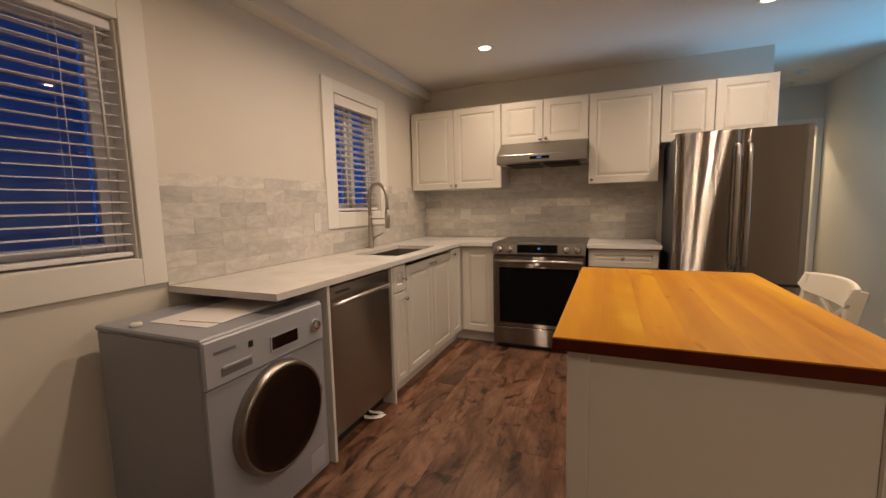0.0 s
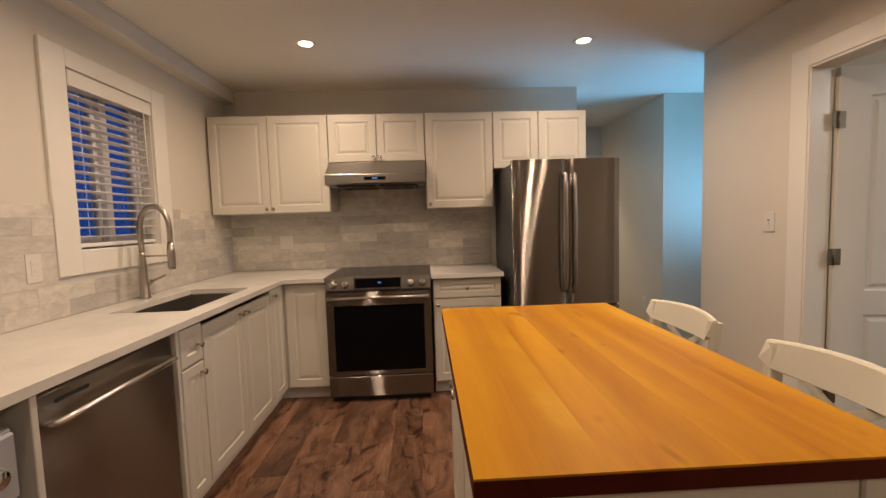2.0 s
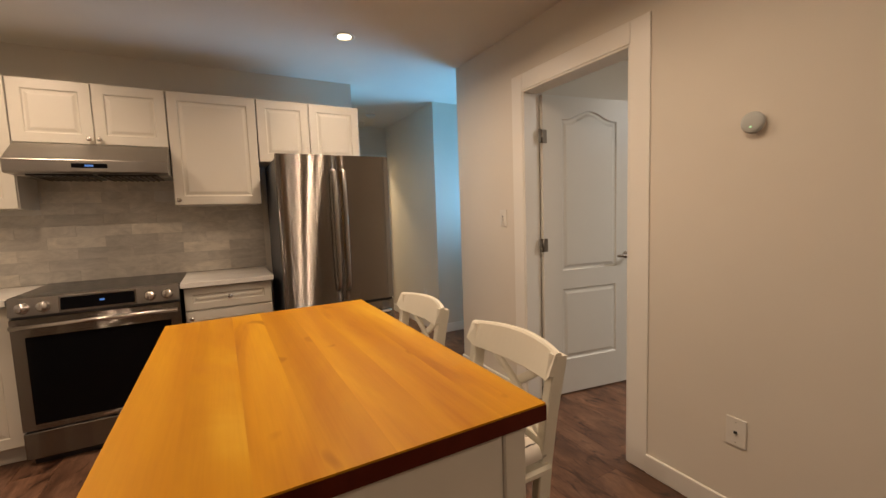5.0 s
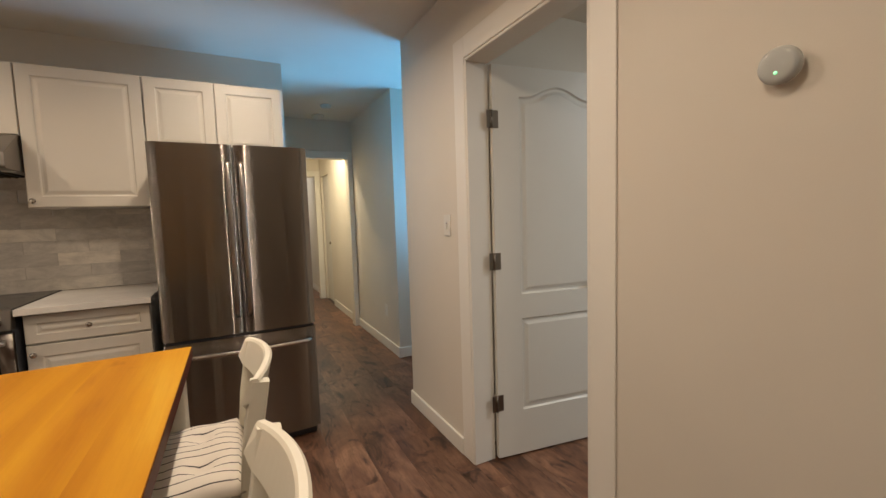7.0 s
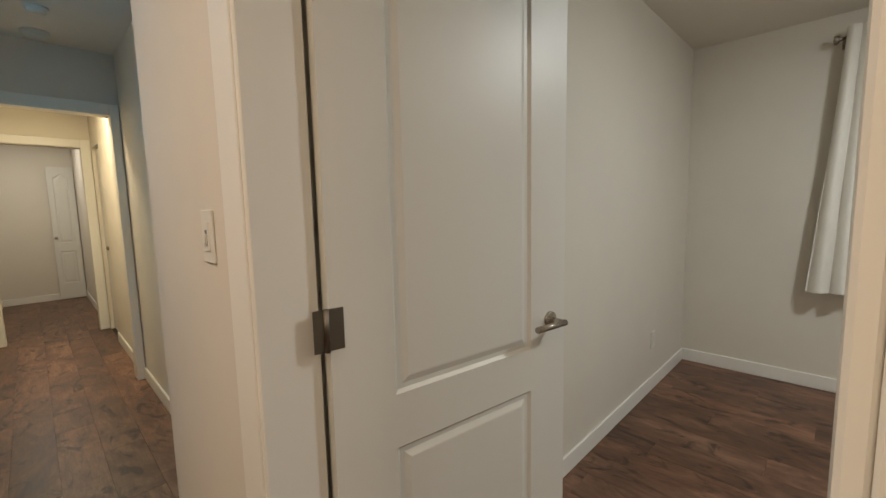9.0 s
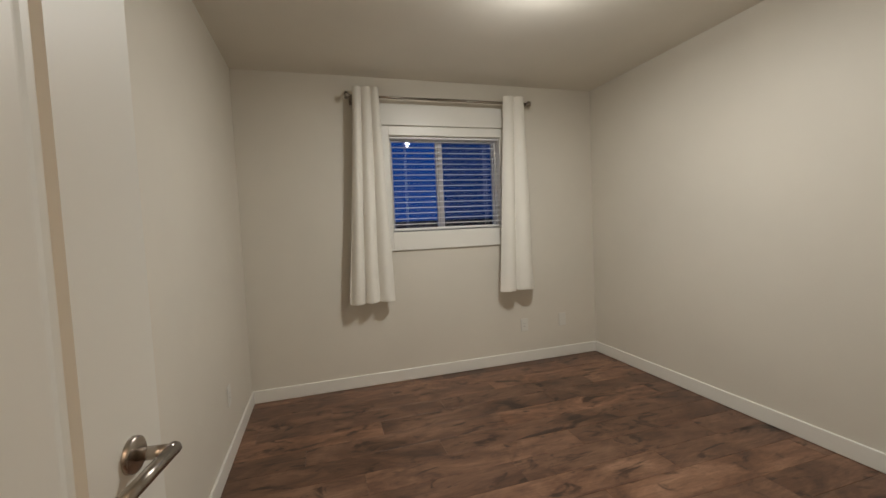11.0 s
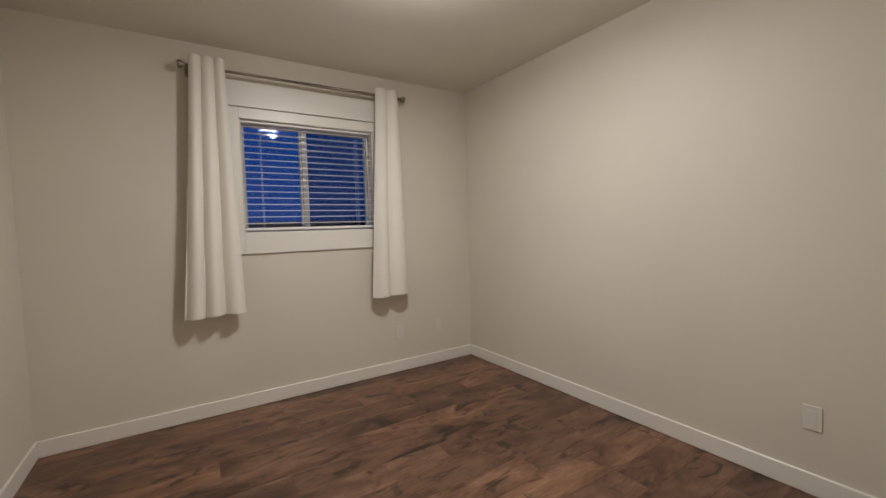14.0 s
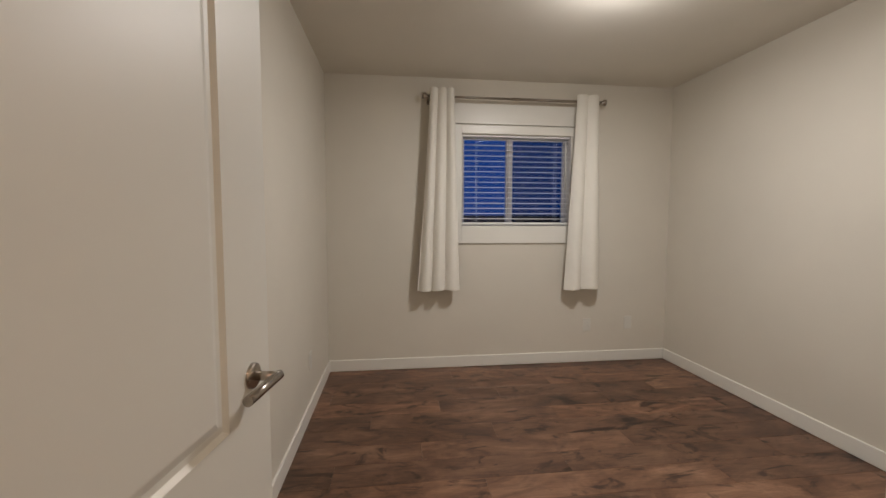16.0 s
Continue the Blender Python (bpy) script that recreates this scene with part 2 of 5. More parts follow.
def marble_tile():
    m, nodes, links, b = material("grey_marble_tile")
    oi = nodes.new("ShaderNodeObjectInfo")
    v = coords(nodes, links, (1, 1, 2.2), (0.3, 0.2, 0.5), 31.0)
    cloud = noise_tex(nodes, links, v, 7.0, 6, 0.6, 1.2)
    vein = noise_tex(nodes, links, v, 3.2, 8, 0.7, 3.0)
    base = ramp(nodes, links, cloud, [(0.3, (0.50, 0.482, 0.445)), (0.55, (0.62, 0.597, 0.55)), (0.75, (0.71, 0.68, 0.62))])
    dark = blend(nodes, links, 0.28, base, ramp(nodes, links, vein, [(0.44, (1, 1, 1)), (0.5, (0.66, 0.66, 0.67)), (0.56, (1, 1, 1))]), "MULTIPLY")
    tone = ramp(nodes, links, oi.outputs["Random"], [(0.0, (0.82, 0.815, 0.81)), (0.25, (0.94, 0.93, 0.915)), (0.7, (1.03, 1.015, 0.99)), (1.0, (1.20, 1.175, 1.125))])
    links.new(blend(nodes, links, 1.0, dark, tone, "MULTIPLY"), b.inputs["Base Color"])
    links.new(span(nodes, links, cloud, 0.22, 0.42), b.inputs["Roughness"])
    return m


TILE = marble_tile()
GROUT = painted("grout", (0.60, 0.59, 0.56), 0.85, 0.05, 300, 0.2)


def quartz():
    m, nodes, links, b = material("white_quartz")
    v = coords(nodes, links)
    speck = noise_tex(nodes, links, v, 420, 2)
    cloud = noise_tex(nodes, links, v, 6, 4)
    base = ramp(nodes, links, cloud, [(0.3, (0.66, 0.64, 0.60)), (0.7, (0.72, 0.70, 0.655))])
    links.new(blend(nodes, links, 1.0, base, ramp(nodes, links, speck, [(0.30, (0.84, 0.83, 0.82)), (0.42, (1, 1, 1))]), "MULTIPLY"), b.inputs["Base Color"])
    links.new(span(nodes, links, cloud, 0.17, 0.27), b.inputs["Roughness"])
    return m


QUARTZ = quartz()


def butcher_block(name, deep):
    m, nodes, links, b = material(name)
    oi = nodes.new("ShaderNodeObjectInfo")
    v = coords(nodes, links, (1, 0.16, 1), scatter=17.0)
    flow = noise_tex(nodes, links, v, 3.6, 4, 0.55, 1.5)
    rings = nodes.new("ShaderNodeTexWave")
    rings.wave_type, rings.bands_direction = "BANDS", "X"
    rings.inputs["Scale"].default_value, rings.inputs["Distortion"].default_value = 1.8, 9.0
    rings.inputs["Detail"].default_value, rings.inputs["Detail Scale"].default_value = 3.0, 0.8
    links.new(v, rings.inputs["Vector"])
    fibre = noise_tex(nodes, links, coords(nodes, links, (1, 0.03, 1), scatter=9.0), 160, 4)
    knots = noise_tex(nodes, links, coords(nodes, links, (1, 0.6, 1), scatter=13.0), 8.5, 2, 0.4, 0.6)
    # deep: a much darker red, for the tabletop's edge
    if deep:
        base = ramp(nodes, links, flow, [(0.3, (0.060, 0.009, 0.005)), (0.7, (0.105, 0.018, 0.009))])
    else:
        base = ramp(nodes, links, flow, [(0.30, (0.42, 0.168, 0.0065)), (0.42, (0.54, 0.246, 0.010)), (0.60, (0.60, 0.302, 0.014)), (0.72, (0.66, 0.37, 0.028))])
    a = blend(nodes, links, 0.55, base, ramp(nodes, links, rings.outputs["Fac"], [(0.1, (0.80, 0.70, 0.6)), (0.55, (1, 1, 1))]), "MULTIPLY")
    a = blend(nodes, links, 0.18, a, ramp(nodes, links, fibre, [(0.35, (0.75, 0.68, 0.6)), (0.6, (1, 1, 1))]), "MULTIPLY")
    a = blend(nodes, links, 0.75, a, ramp(nodes, links, knots, [(0.23, (0.5, 0.36, 0.26)), (0.31, (1, 1, 1))]), "MULTIPLY")
    tone = ramp(nodes, links, oi.outputs["Random"], [(0.0, (0.90, 0.87, 0.8)), (0.5, (0.98, 0.97, 0.95)), (1.0, (1.05, 1.08, 1.1))])
    links.new(blend(nodes, links, 1.0, a, tone, "MULTIPLY"), b.inputs["Base Color"])
    links.new(span(nodes, links, flow, 0.36, 0.52), b.inputs["Roughness"])
    b.inputs["Specular IOR Level"].default_value = 0.13
    bump(nodes, links, b, fibre, 0.05, 0.0006)
    return m


BUTCHER = butcher_block("oiled_butcher_block", False)
BUTCHER_EDGE = butcher_block("dark_block_edge", True)


def cloth(name, colour, weave):
    m, nodes, links, b = material(name)
    v = coords(nodes, links)
    w = noise_tex(nodes, links, v, weave, 2)
    folds = noise_tex(nodes, links, v, 5, 4)
    links.new(ramp(nodes, links, folds, [(0.3, tuple(c * 0.96 for c in colour)), (0.7, colour)]), b.inputs["Base Color"])
    b.inputs["Roughness"].default_value = 0.85
    bump(nodes, links, b, w, 0.10, 0.0002)
    return m


CURTAIN = cloth("cream_curtain_cloth", (0.83, 0.80, 0.725), 900)
STRAP = cloth("dark_lining", (0.03, 0.03, 0.035), 500)


def striped_cloth():
    m, nodes, links, b = material("striped_ticking")
    v = coords(nodes, links, (1, 1, 1))
    sep = nodes.new("ShaderNodeSeparateXYZ")
    wob = noise_tex(nodes, links, v, 14, 3)
    links.new(v, sep.inputs[0])
    add = nodes.new("ShaderNodeMath")
    add.operation = "MULTIPLY_ADD"
    links.new(wob, add.inputs[0])
    add.inputs[1].default_value = 0.006
    links.new(sep.outputs["Y"], add.inputs[2])
    div = nodes.new("ShaderNodeMath")
    div.operation = "MULTIPLY"
    div.inputs[1].default_value = 1 / 0.034
    links.new(add.outputs[0], div.inputs[0])
    fr = nodes.new("ShaderNodeMath")
    fr.operation = "FRACT"
    links.new(div.outputs[0], fr.inputs[0])
    stripe = ramp(nodes, links, fr.outputs[0], [(0.0, (0.05, 0.045, 0.05)), (0.095, (0.06, 0.055, 0.055)), (0.13, (0.74, 0.69, 0.61)), (1.0, (0.74, 0.69, 0.61))])
    links.new(stripe, b.inputs["Base Color"])
    b.inputs["Roughness"].default_value = 0.85
    bump(nodes, links, b, noise_tex(nodes, links, v, 700, 2), 0.1, 0.0003)
    return m


STRIPED = striped_cloth()

# ---- mesh tools ----


def cbox(bm, lo, hi, b=0.003):
    """A box with chamfered edges."""
    c = [(lo[i] + hi[i]) / 2 for i in range(3)]
    h = [abs(hi[i] - lo[i]) / 2 for i in range(3)]
    b = min(b, min(h) * 0.6)
    v = {}
    for sx in (-1, 1):
        for sy in (-1, 1):
            for sz in (-1, 1):
                for k in range(3):
                    d = [h[0] - b, h[1] - b, h[2] - b]
                    d[k] = h[k]
                    v[sx, sy, sz, k] = bm.verts.new((c[0] + sx * d[0], c[1] + sy * d[1], c[2] + sz * d[2]))
    S = (-1, 1)
    for k in range(3):
        i, j = [a for a in range(3) if a != k]
        for s in S:
            loop = []
            for si, sj in ((-1, -1), (1, -1), (1, 1), (-1, 1)):
                key = [0, 0, 0]
                key[k], key[i], key[j] = s, si, sj
                loop.append(v[(*key, k)])
            bm.faces.new(loop)
        for si in S:
            for sj in S:
                a, e = [0, 0, 0], [0, 0, 0]
                a[k], a[i], a[j] = -1, si, sj
                e[k], e[i], e[j] = 1, si, sj
                bm.faces.new((v[(*a, i)], v[(*e, i)], v[(*e, j)], v[(*a, j)]))
    for sx in S:
        for sy in S:
            for sz in S:
                bm.faces.new([v[sx, sy, sz, k] for k in range(3)])
    return bm


def block(lo, hi, b=0.003):
    return cbox(bmesh.new(), lo, hi, b)


def sweep(bm, pts, section, up=(0, 0, 1), smooth=True, scales=None):
    """A closed section carried along points, capped at both ends."""
    pts = [Vector(p) for p in pts]
    rings = []
    for i, p in enumerate(pts):
        t = (pts[min(i + 1, len(pts) - 1)] - pts[max(i - 1, 0)]).normalized()
        side = t.cross(Vector(up))
        side = side.normalized() if side.length > 1e-4 else Vector((1, 0, 0))
        top = side.cross(t)
        k = scales[i] if scales else 1.0
        rings.append([bm.verts.new(p + side * (a * k) + top * (c * k)) for a, c in section])
    n = len(section)
    for r0, r1 in zip(rings, rings[1:]):
        for j in range(n):
            f = bm.faces.new((r0[j], r0[(j + 1) % n], r1[(j + 1) % n], r1[j]))
            f.smooth = smooth
    bm.faces.new(rings[0][::-1])
    bm.faces.new(rings[-1])
    return bm


def circle(r, n=12, ry=None):
    return [(r * math.cos(2 * math.pi * i / n), (ry or r) * math.sin(2 * math.pi * i / n)) for i in range(n)]


def bar_section(w, h, b=0.003):
    return [(-w + b, -h), (w - b, -h), (w, -h + b), (w, h - b), (w - b, h), (-w + b, h), (-w, h - b), (-w, -h + b)]


def rod(bm, a, e, r, n=14):
    d = Vector(e) - Vector(a)
    return sweep(bm, [a, e], circle(r, n), (0, 0, 1) if abs(d.normalized().z) < 0.9 else (0, 1, 0))


def lathe(bm, profile, m, n=24):
    """A profile of (radius, height) turned about the z axis of the pose m."""
    rings = []
    for r, z in profile:
        if r < 1e-6:
            rings.append([bm.verts.new(m @ Vector((0, 0, z)))])
        else:
            rings.append([bm.verts.new(m @ Vector((r * math.cos(2 * math.pi * i / n), r * math.sin(2 * math.pi * i / n), z))) for i in range(n)])
    for a, e in zip(rings, rings[1:]):
        for i in range(n):
            j = (i + 1) % n
            if len(a) == 1 and len(e) == 1:
                continue
            if len(a) == 1:
                f = bm.faces.new((a[0], e[i], e[j]))
            elif len(e) == 1:
                f = bm.faces.new((a[i], a[j], e[0]))
            else:
                f = bm.faces.new((a[i], a[j], e[j], e[i]))
            f.smooth = True
    return bm


def cells(us, vs, solid, w0, w1, put):
    """A plate made of grid cells, with only its outer faces; put(u, v, w) gives the place."""
    bm = bmesh.new()
    made = {}

    def vert(i, j, k):
        if (i, j, k) not in made:
            made[i, j, k] = bm.verts.new(put(us[i], vs[j], (w0, w1)[k]))
        return made[i, j, k]

    nu, nv = len(us) - 1, len(vs) - 1
    keep = {(i, j) for i in range(nu) for j in range(nv) if solid((us[i] + us[i + 1]) / 2, (vs[j] + vs[j + 1]) / 2)}
    for i, j in keep:
        for k in (0, 1):
            bm.faces.new((vert(i, j, k), vert(i + 1, j, k), vert(i + 1, j + 1, k), vert(i, j + 1, k)))
        if (i - 1, j) not in keep:
            bm.faces.new((vert(i, j, 0), vert(i, j + 1, 0), vert(i, j + 1, 1), vert(i, j, 1)))
        if (i + 1, j) not in keep:
            bm.faces.new((vert(i + 1, j, 0), vert(i + 1, j + 1, 0), vert(i + 1, j + 1, 1), vert(i + 1, j, 1)))
        if (i, j - 1) not in keep:
            bm.faces.new((vert(i, j, 0), vert(i + 1, j, 0), vert(i + 1, j, 1), vert(i, j, 1)))
        if (i, j + 1) not in keep:
            bm.faces.new((vert(i, j + 1, 0), vert(i + 1, j + 1, 0), vert(i + 1, j + 1, 1), vert(i, j + 1, 1)))
    return bm


def mesh_of(name, bm, mat):
    bmesh.ops.recalc_face_normals(bm, faces=bm.faces)
    me = bpy.data.meshes.new(name)
    bm.to_mesh(me)
    bm.free()
    me.materials.append(mat)
    return me


LOCAL = set()


def thing(name, label, category, place, group="", kind="", m=None):
    """An Empty at a thing's base. With m, its parts are given in its own axes."""
    ob = new(name)
    ob.empty_display_size = 0.05
    if m is not None:
        ob.matrix_basis = m
        LOCAL.add(ob.name)
    else:
        ob.location = place
    return tagged(ob, label, category, group, kind)


def part(name, bm, mat, parent, label=""):
    ob = new(name, mesh_of(name, bm, mat))
    ob.parent = parent
    if parent.type == "EMPTY" and parent.name not in LOCAL:
        ob.matrix_parent_inverse = Matrix.Translation(parent.location).inverted()
    return tagged(ob, label)


def solo(name, bm, mat, label, category, group="", kind=""):
    return tagged(new(name, mesh_of(name, bm, mat)), label, category, group, kind)


def structure(name, bm, mat, label=""):
    return tagged(new(name, mesh_of(name, bm, mat)), label, kind="structure")


# ---- structure ----
EAST, BED_W_WALL, BED_E = 3.745, 3.865, 7.205     # kitchen's east face, bedroom's west face, bedroom's window wall
BED_N, BED_S = 2.61, -0.455
DOOR_S, DOOR_N, DOOR_H = 1.695, 2.472, 2.08
WIN_A = (-0.45, 1.01, 1.075, 2.07)      # y, y, z, z of the large kitchen window
WIN_B = (2.43, 3.03, 1.235, 2.12)       # the window over the sink
WIN_C = (0.495, 1.475, 1.235, 2.03)     # the bedroom window
SOUTH = -3.0


def wall_x(name, x0, x1, y0, y1, holes=(), z1=H):
    us = sorted({y0, y1, *[h[0] for h in holes], *[h[1] for h in holes]})
    vs = sorted({0.0, z1, *[h[2] for h in holes], *[h[3] for h in holes]})
    return structure(name, cells(us, vs, lambda u, v: not any(h[0] < u < h[1] and h[2] < v < h[3] for h in holes), x0, x1, lambda u, v, w: (w, u, v)), WALL)


def wall_y(name, y0, y1, x0, x1, holes=()):
    us = sorted({x0, x1, *[h[0] for h in holes], *[h[1] for h in holes]})
    vs = sorted({0.0, H, *[h[2] for h in holes], *[h[3] for h in holes]})
    return structure(name, cells(us, vs, lambda u, v: not any(h[0] < u < h[1] and h[2] < v < h[3] for h in holes), y0, y1, lambda u, v, w: (u, w, v)), WALL)


wall_x("wall_west", -0.17, 0.0, SOUTH, 4.12, (WIN_A, WIN_B))
wall_y("wall_north", 4.0, 4.12, 0.0, 3.075)
wall_y("wall_south", SOUTH - 0.12, SOUTH, -0.17, BED_W_WALL)
wall_x("wall_east", EAST, BED_W_WALL, SOUTH, 3.30, ((DOOR_S, DOOR_N, 0.0, DOOR_H),))
wall_x("wall_bedroom_west", BED_W_WALL, 4.042, BED_S - 0.12, 1.60)
wall_x("wall_bedroom_east", BED_E, BED_E + 0.17, BED_S - 0.12, 2.73, (WIN_C,))
wall_y("wall_bedroom_north", BED_N, BED_N + 0.12, BED_W_WALL, BED_E)
wall_y("wall_bedroom_south", BED_S - 0.12, BED_S, 4.042, BED_E)
wall_y("wall_entry_south", 3.18, 3.30, BED_W_WALL, 5.6)
wall_y("wall_entry_north", 4.24, 4.36, 4.013, 5.6)
wall_x("wall_entry_end", 5.6, 5.72, 3.18, 4.36, ((3.37, 4.17, 0.0, 2.2),))
wall_x("wall_hall_east", 4.013, 4.133, 4.36, 7.0)
wall_x("wall_hall_west", 2.955, 3.075, 4.12, 10.3)
wall_y("wall_hall_arch", 5.62, 5.74, 3.075, 4.013, ((3.165, 3.955, 0.0, 2.04),))
wall_x("wall_vestibule_east", 4.013, 4.133, 7.0, 10.3, ((7.05, 7.62, 0.0, 2.02),))
wall_y("wall_vestibule_arch", 7.68, 7.80, 3.075, 4.013, ((3.19, 3.925, 0.0, 2.03),))
wall_y("wall_far", 10.3, 10.42, 2.955, 4.133)
structure("ceiling", block((-0.17, SOUTH - 0.12, H), (7.4, 10.42, H + 0.1), 0.001), CEIL)
structure("ceiling_bulkhead", block((0.0, SOUTH, 2.375), (0.105, 4.0, H), 0.004), WALL)
floor = structure("floor", block((-0.17, SOUTH - 0.12, -0.1), (7.4, 10.42, -0.0025), 0.001), DARK, "dark joint bed under vinyl planks")


def skirting(name, a, e, out, h=0.098, t=0.014):
    """A skirting board along a wall's foot from a to e, out: the way into the room."""
    (xa, ya), (xe, ye) = a, e
    lo = (min(xa, xe, xa + out[0] * t), min(ya, ye, ya + out[1] * t), 0.0)
    hi = (max(xa, xe, xa + out[0] * t), max(ya, ye, ya + out[1] * t), h)
    return structure(name, block(lo, hi, 0.004), TRIM)


skirting("baseboard", (EAST, 2.582), (EAST, 3.30), (-1, 0))
skirting("baseboard", (EAST, SOUTH), (EAST, 1.585), (-1, 0))
skirting("baseboard", (EAST - 0.014, 3.30), (5.6, 3.30), (0, 1))
skirting("baseboard", (3.999, 4.24), (5.6, 4.24), (0, -1))
skirting("baseboard", (4.013, 4.24), (4.013, 5.62), (-1, 0))
skirting("baseboard", (4.013, 5.74), (4.013, 6.98), (-1, 0))
skirting("baseboard", (4.013, 7.80), (4.013, 10.3), (-1, 0))
skirting("baseboard", (3.075, 4.12), (3.075, 5.62), (1, 0))
skirting("baseboard", (3.075, 5.74), (3.075, 7.68), (1, 0))
skirting("baseboard", (3.075, 7.80), (3.075, 10.3), (1, 0))
skirting("baseboard", (3.089, 10.3), (3.70, 10.3), (0, -1))
skirting("baseboard", (0.0, SOUTH), (0.0, 0.76), (1, 0))
skirting("baseboard", (BED_E, BED_S), (BED_E, BED_N), (-1, 0))
skirting("baseboard", (4.67, BED_N), (BED_E - 0.014, BED_N), (0, -1))
skirting("baseboard", (4.042, BED_S), (BED_E - 0.014, BED_S), (0, 1))
skirting("baseboard", (4.042, BED_S + 0.014), (4.042, 1.60), (1, 0))

# door casings
for lo, hi in (((EAST - 0.007, 1.583, 0), (EAST, 1.688, 2.19)), ((EAST - 0.007, 2.479, 0), (EAST, 2.582, 2.19)), ((EAST - 0.0075, 1.688, 2.087), (EAST, 2.479, 2.19)),
               ((EAST - 0.004, 1.688, 0), (BED_W_WALL + 0.004, 1.702, DOOR_H - 0.007)), ((EAST - 0.004, 2.465, 0), (BED_W_WALL + 0.004, 2.479, DOOR_H - 0.007)),
               ((EAST - 0.004, 1.688, DOOR_H - 0.007), (BED_W_WALL + 0.004, 2.479, DOOR_H + 0.007))):
    structure("door_trim", block(lo, hi, 0.003), TRIM)
for y in (5.604, 7.664):
    for x0, x1 in ((3.08, 3.165 if y < 6 else 3.19), (3.955 if y < 6 else 3.925, 4.008)):
        structure("door_trim", block((x0, y, 0), (x1, y + 0.015, 2.12), 0.003), TRIM)
    structure("door_trim", block((3.165 if y < 6 else 3.19, y - 0.001, 2.035), (3.955 if y < 6 else 3.925, y + 0.015, 2.12), 0.003), TRIM)

# ---- windows and blinds ----


def window_unit(name, y0, y1, z0, z1, face, out, split, label, f=0.016, st=0.013):
    """A vinyl slider in the wall whose inner face is at x = face; out: +1 or -1, the way outside."""
    w = thing(name, label, "window", (face, (y0 + y1) / 2, z0), kind="structure")

    def bx(n, ya, yb, za, zb, d0, d1, mat=VINYL, b=0.003):
        xa, xb = face + out * d0, face + out * d1
        return part(n, block((min(xa, xb), ya, za), (max(xa, xb), yb, zb), b), mat, w)

    bx("window_frame", y0 + 0.006, y0 + 0.006 + f, z0 + 0.006, z1 - 0.006, 0.075, 0.15)
    bx("window_frame", y1 - 0.006 - f, y1 - 0.006, z0 + 0.006, z1 - 0.006, 0.075, 0.15)
    bx("window_frame", y0 + 0.006 + f, y1 - 0.006 - f, z0 + 0.006, z0 + 0.006 + f, 0.075, 0.15)
    bx("window_frame", y0 + 0.006 + f, y1 - 0.006 - f, z1 - 0.006 - f, z1 - 0.006, 0.075, 0.15)
    ym = y0 + (y1 - y0) * split
    g0 = f + 0.006
    bx("mullion", ym - 0.018, ym + 0.018, z0 + g0, z1 - g0, 0.07, 0.14)
    for a, e, d in ((y0 + g0, ym - 0.018, 0.115), (ym + 0.018, y1 - g0, 0.1)):
        for p0, p1, q0, q1 in ((a, a + st, z0 + g0, z1 - g0), (e - st, e, z0 + g0, z1 - g0), (a + st, e - st, z0 + g0, z0 + g0 + st), (a + st, e - st, z1 - g0 - st, z1 - g0)):
            bx("sash", p0, p1, q0, q1, d - 0.018, d + 0.018)
        pane = bx("pane", a + st, e - st, z0 + g0 + st - 0.002, z1 - g0 - st + 0.002, d - 0.003, d + 0.003, GLASS, 0.0005)
        pane.visible_shadow = False
    # lining boards of the reveal
    for ya, yb, za, zb in ((y0, y0 + 0.006, z0, z1), (y1 - 0.006, y1, z0, z1), (y0 + 0.006, y1 - 0.006, z0, z0 + 0.006), (y0 + 0.006, y1 - 0.006, z1 - 0.006, z1)):
        bx("window_sill" if zb == z0 + 0.006 else "lining", ya, yb, za, zb, -0.004, 0.15, TRIM, 0.002)
    return w


def casing(y0, y1, z0, z1, face, out, side, top, bottom):
    """Flat boards round a window."""
    t = 0.018
    xa, xb = sorted((face, face - out * t))
    for lo, hi in (((xa, y0 - side, z0 - bottom), (xb, y0 - 0.004, z1 + top)), ((xa, y1 + 0.004, z0 - bottom), (xb, y1 + side, z1 + top)),
                   ((xa, y0 - 0.004, z1 - 0.004), (xb, y1 + 0.004, z1 + top)), ((xa, y0 - 0.004, z0 - bottom), (xb, y1 + 0.004, z0 + 0.004))):
        structure("window_trim", block(lo, hi, 0.003), TRIM)


window_unit("window_1", *WIN_A, 0.0, -1, 0.5, "large white vinyl sliding window above the washing machine", 0.03, 0.04)
window_unit("window_2", *WIN_B, 0.0, -1, 0.52, "small white vinyl window over the kitchen sink", 0.028, 0.028)
win3 = window_unit("window_3", *WIN_C, BED_E, 1, 0.545, "white vinyl sliding bedroom window at dusk")
ym = WIN_C[0] + (WIN_C[1] - WIN_C[0]) * 0.545
screen = part("insect_screen", block((BED_E + 0.142, WIN_C[0] + 0.024, WIN_C[2] + 0.024), (BED_E + 0.1435, ym, WIN_C[3] - 0.024), 0.0003), MESH, win3, "fine dark insect screen")
screen.visible_shadow = False
casing(*WIN_A, 0.0, -1, 0.108, 0.11, 0.12)
casing(*WIN_B, 0.0, -1, 0.135, 0.085, 0.113)
casing(*WIN_C, BED_E, 1, 0.09, 0.07, 0.147)
structure("window_trim", block((BED_E - 0.02, 0.40, 2.107), (BED_E, 1.57, 2.275), 0.003), TRIM)


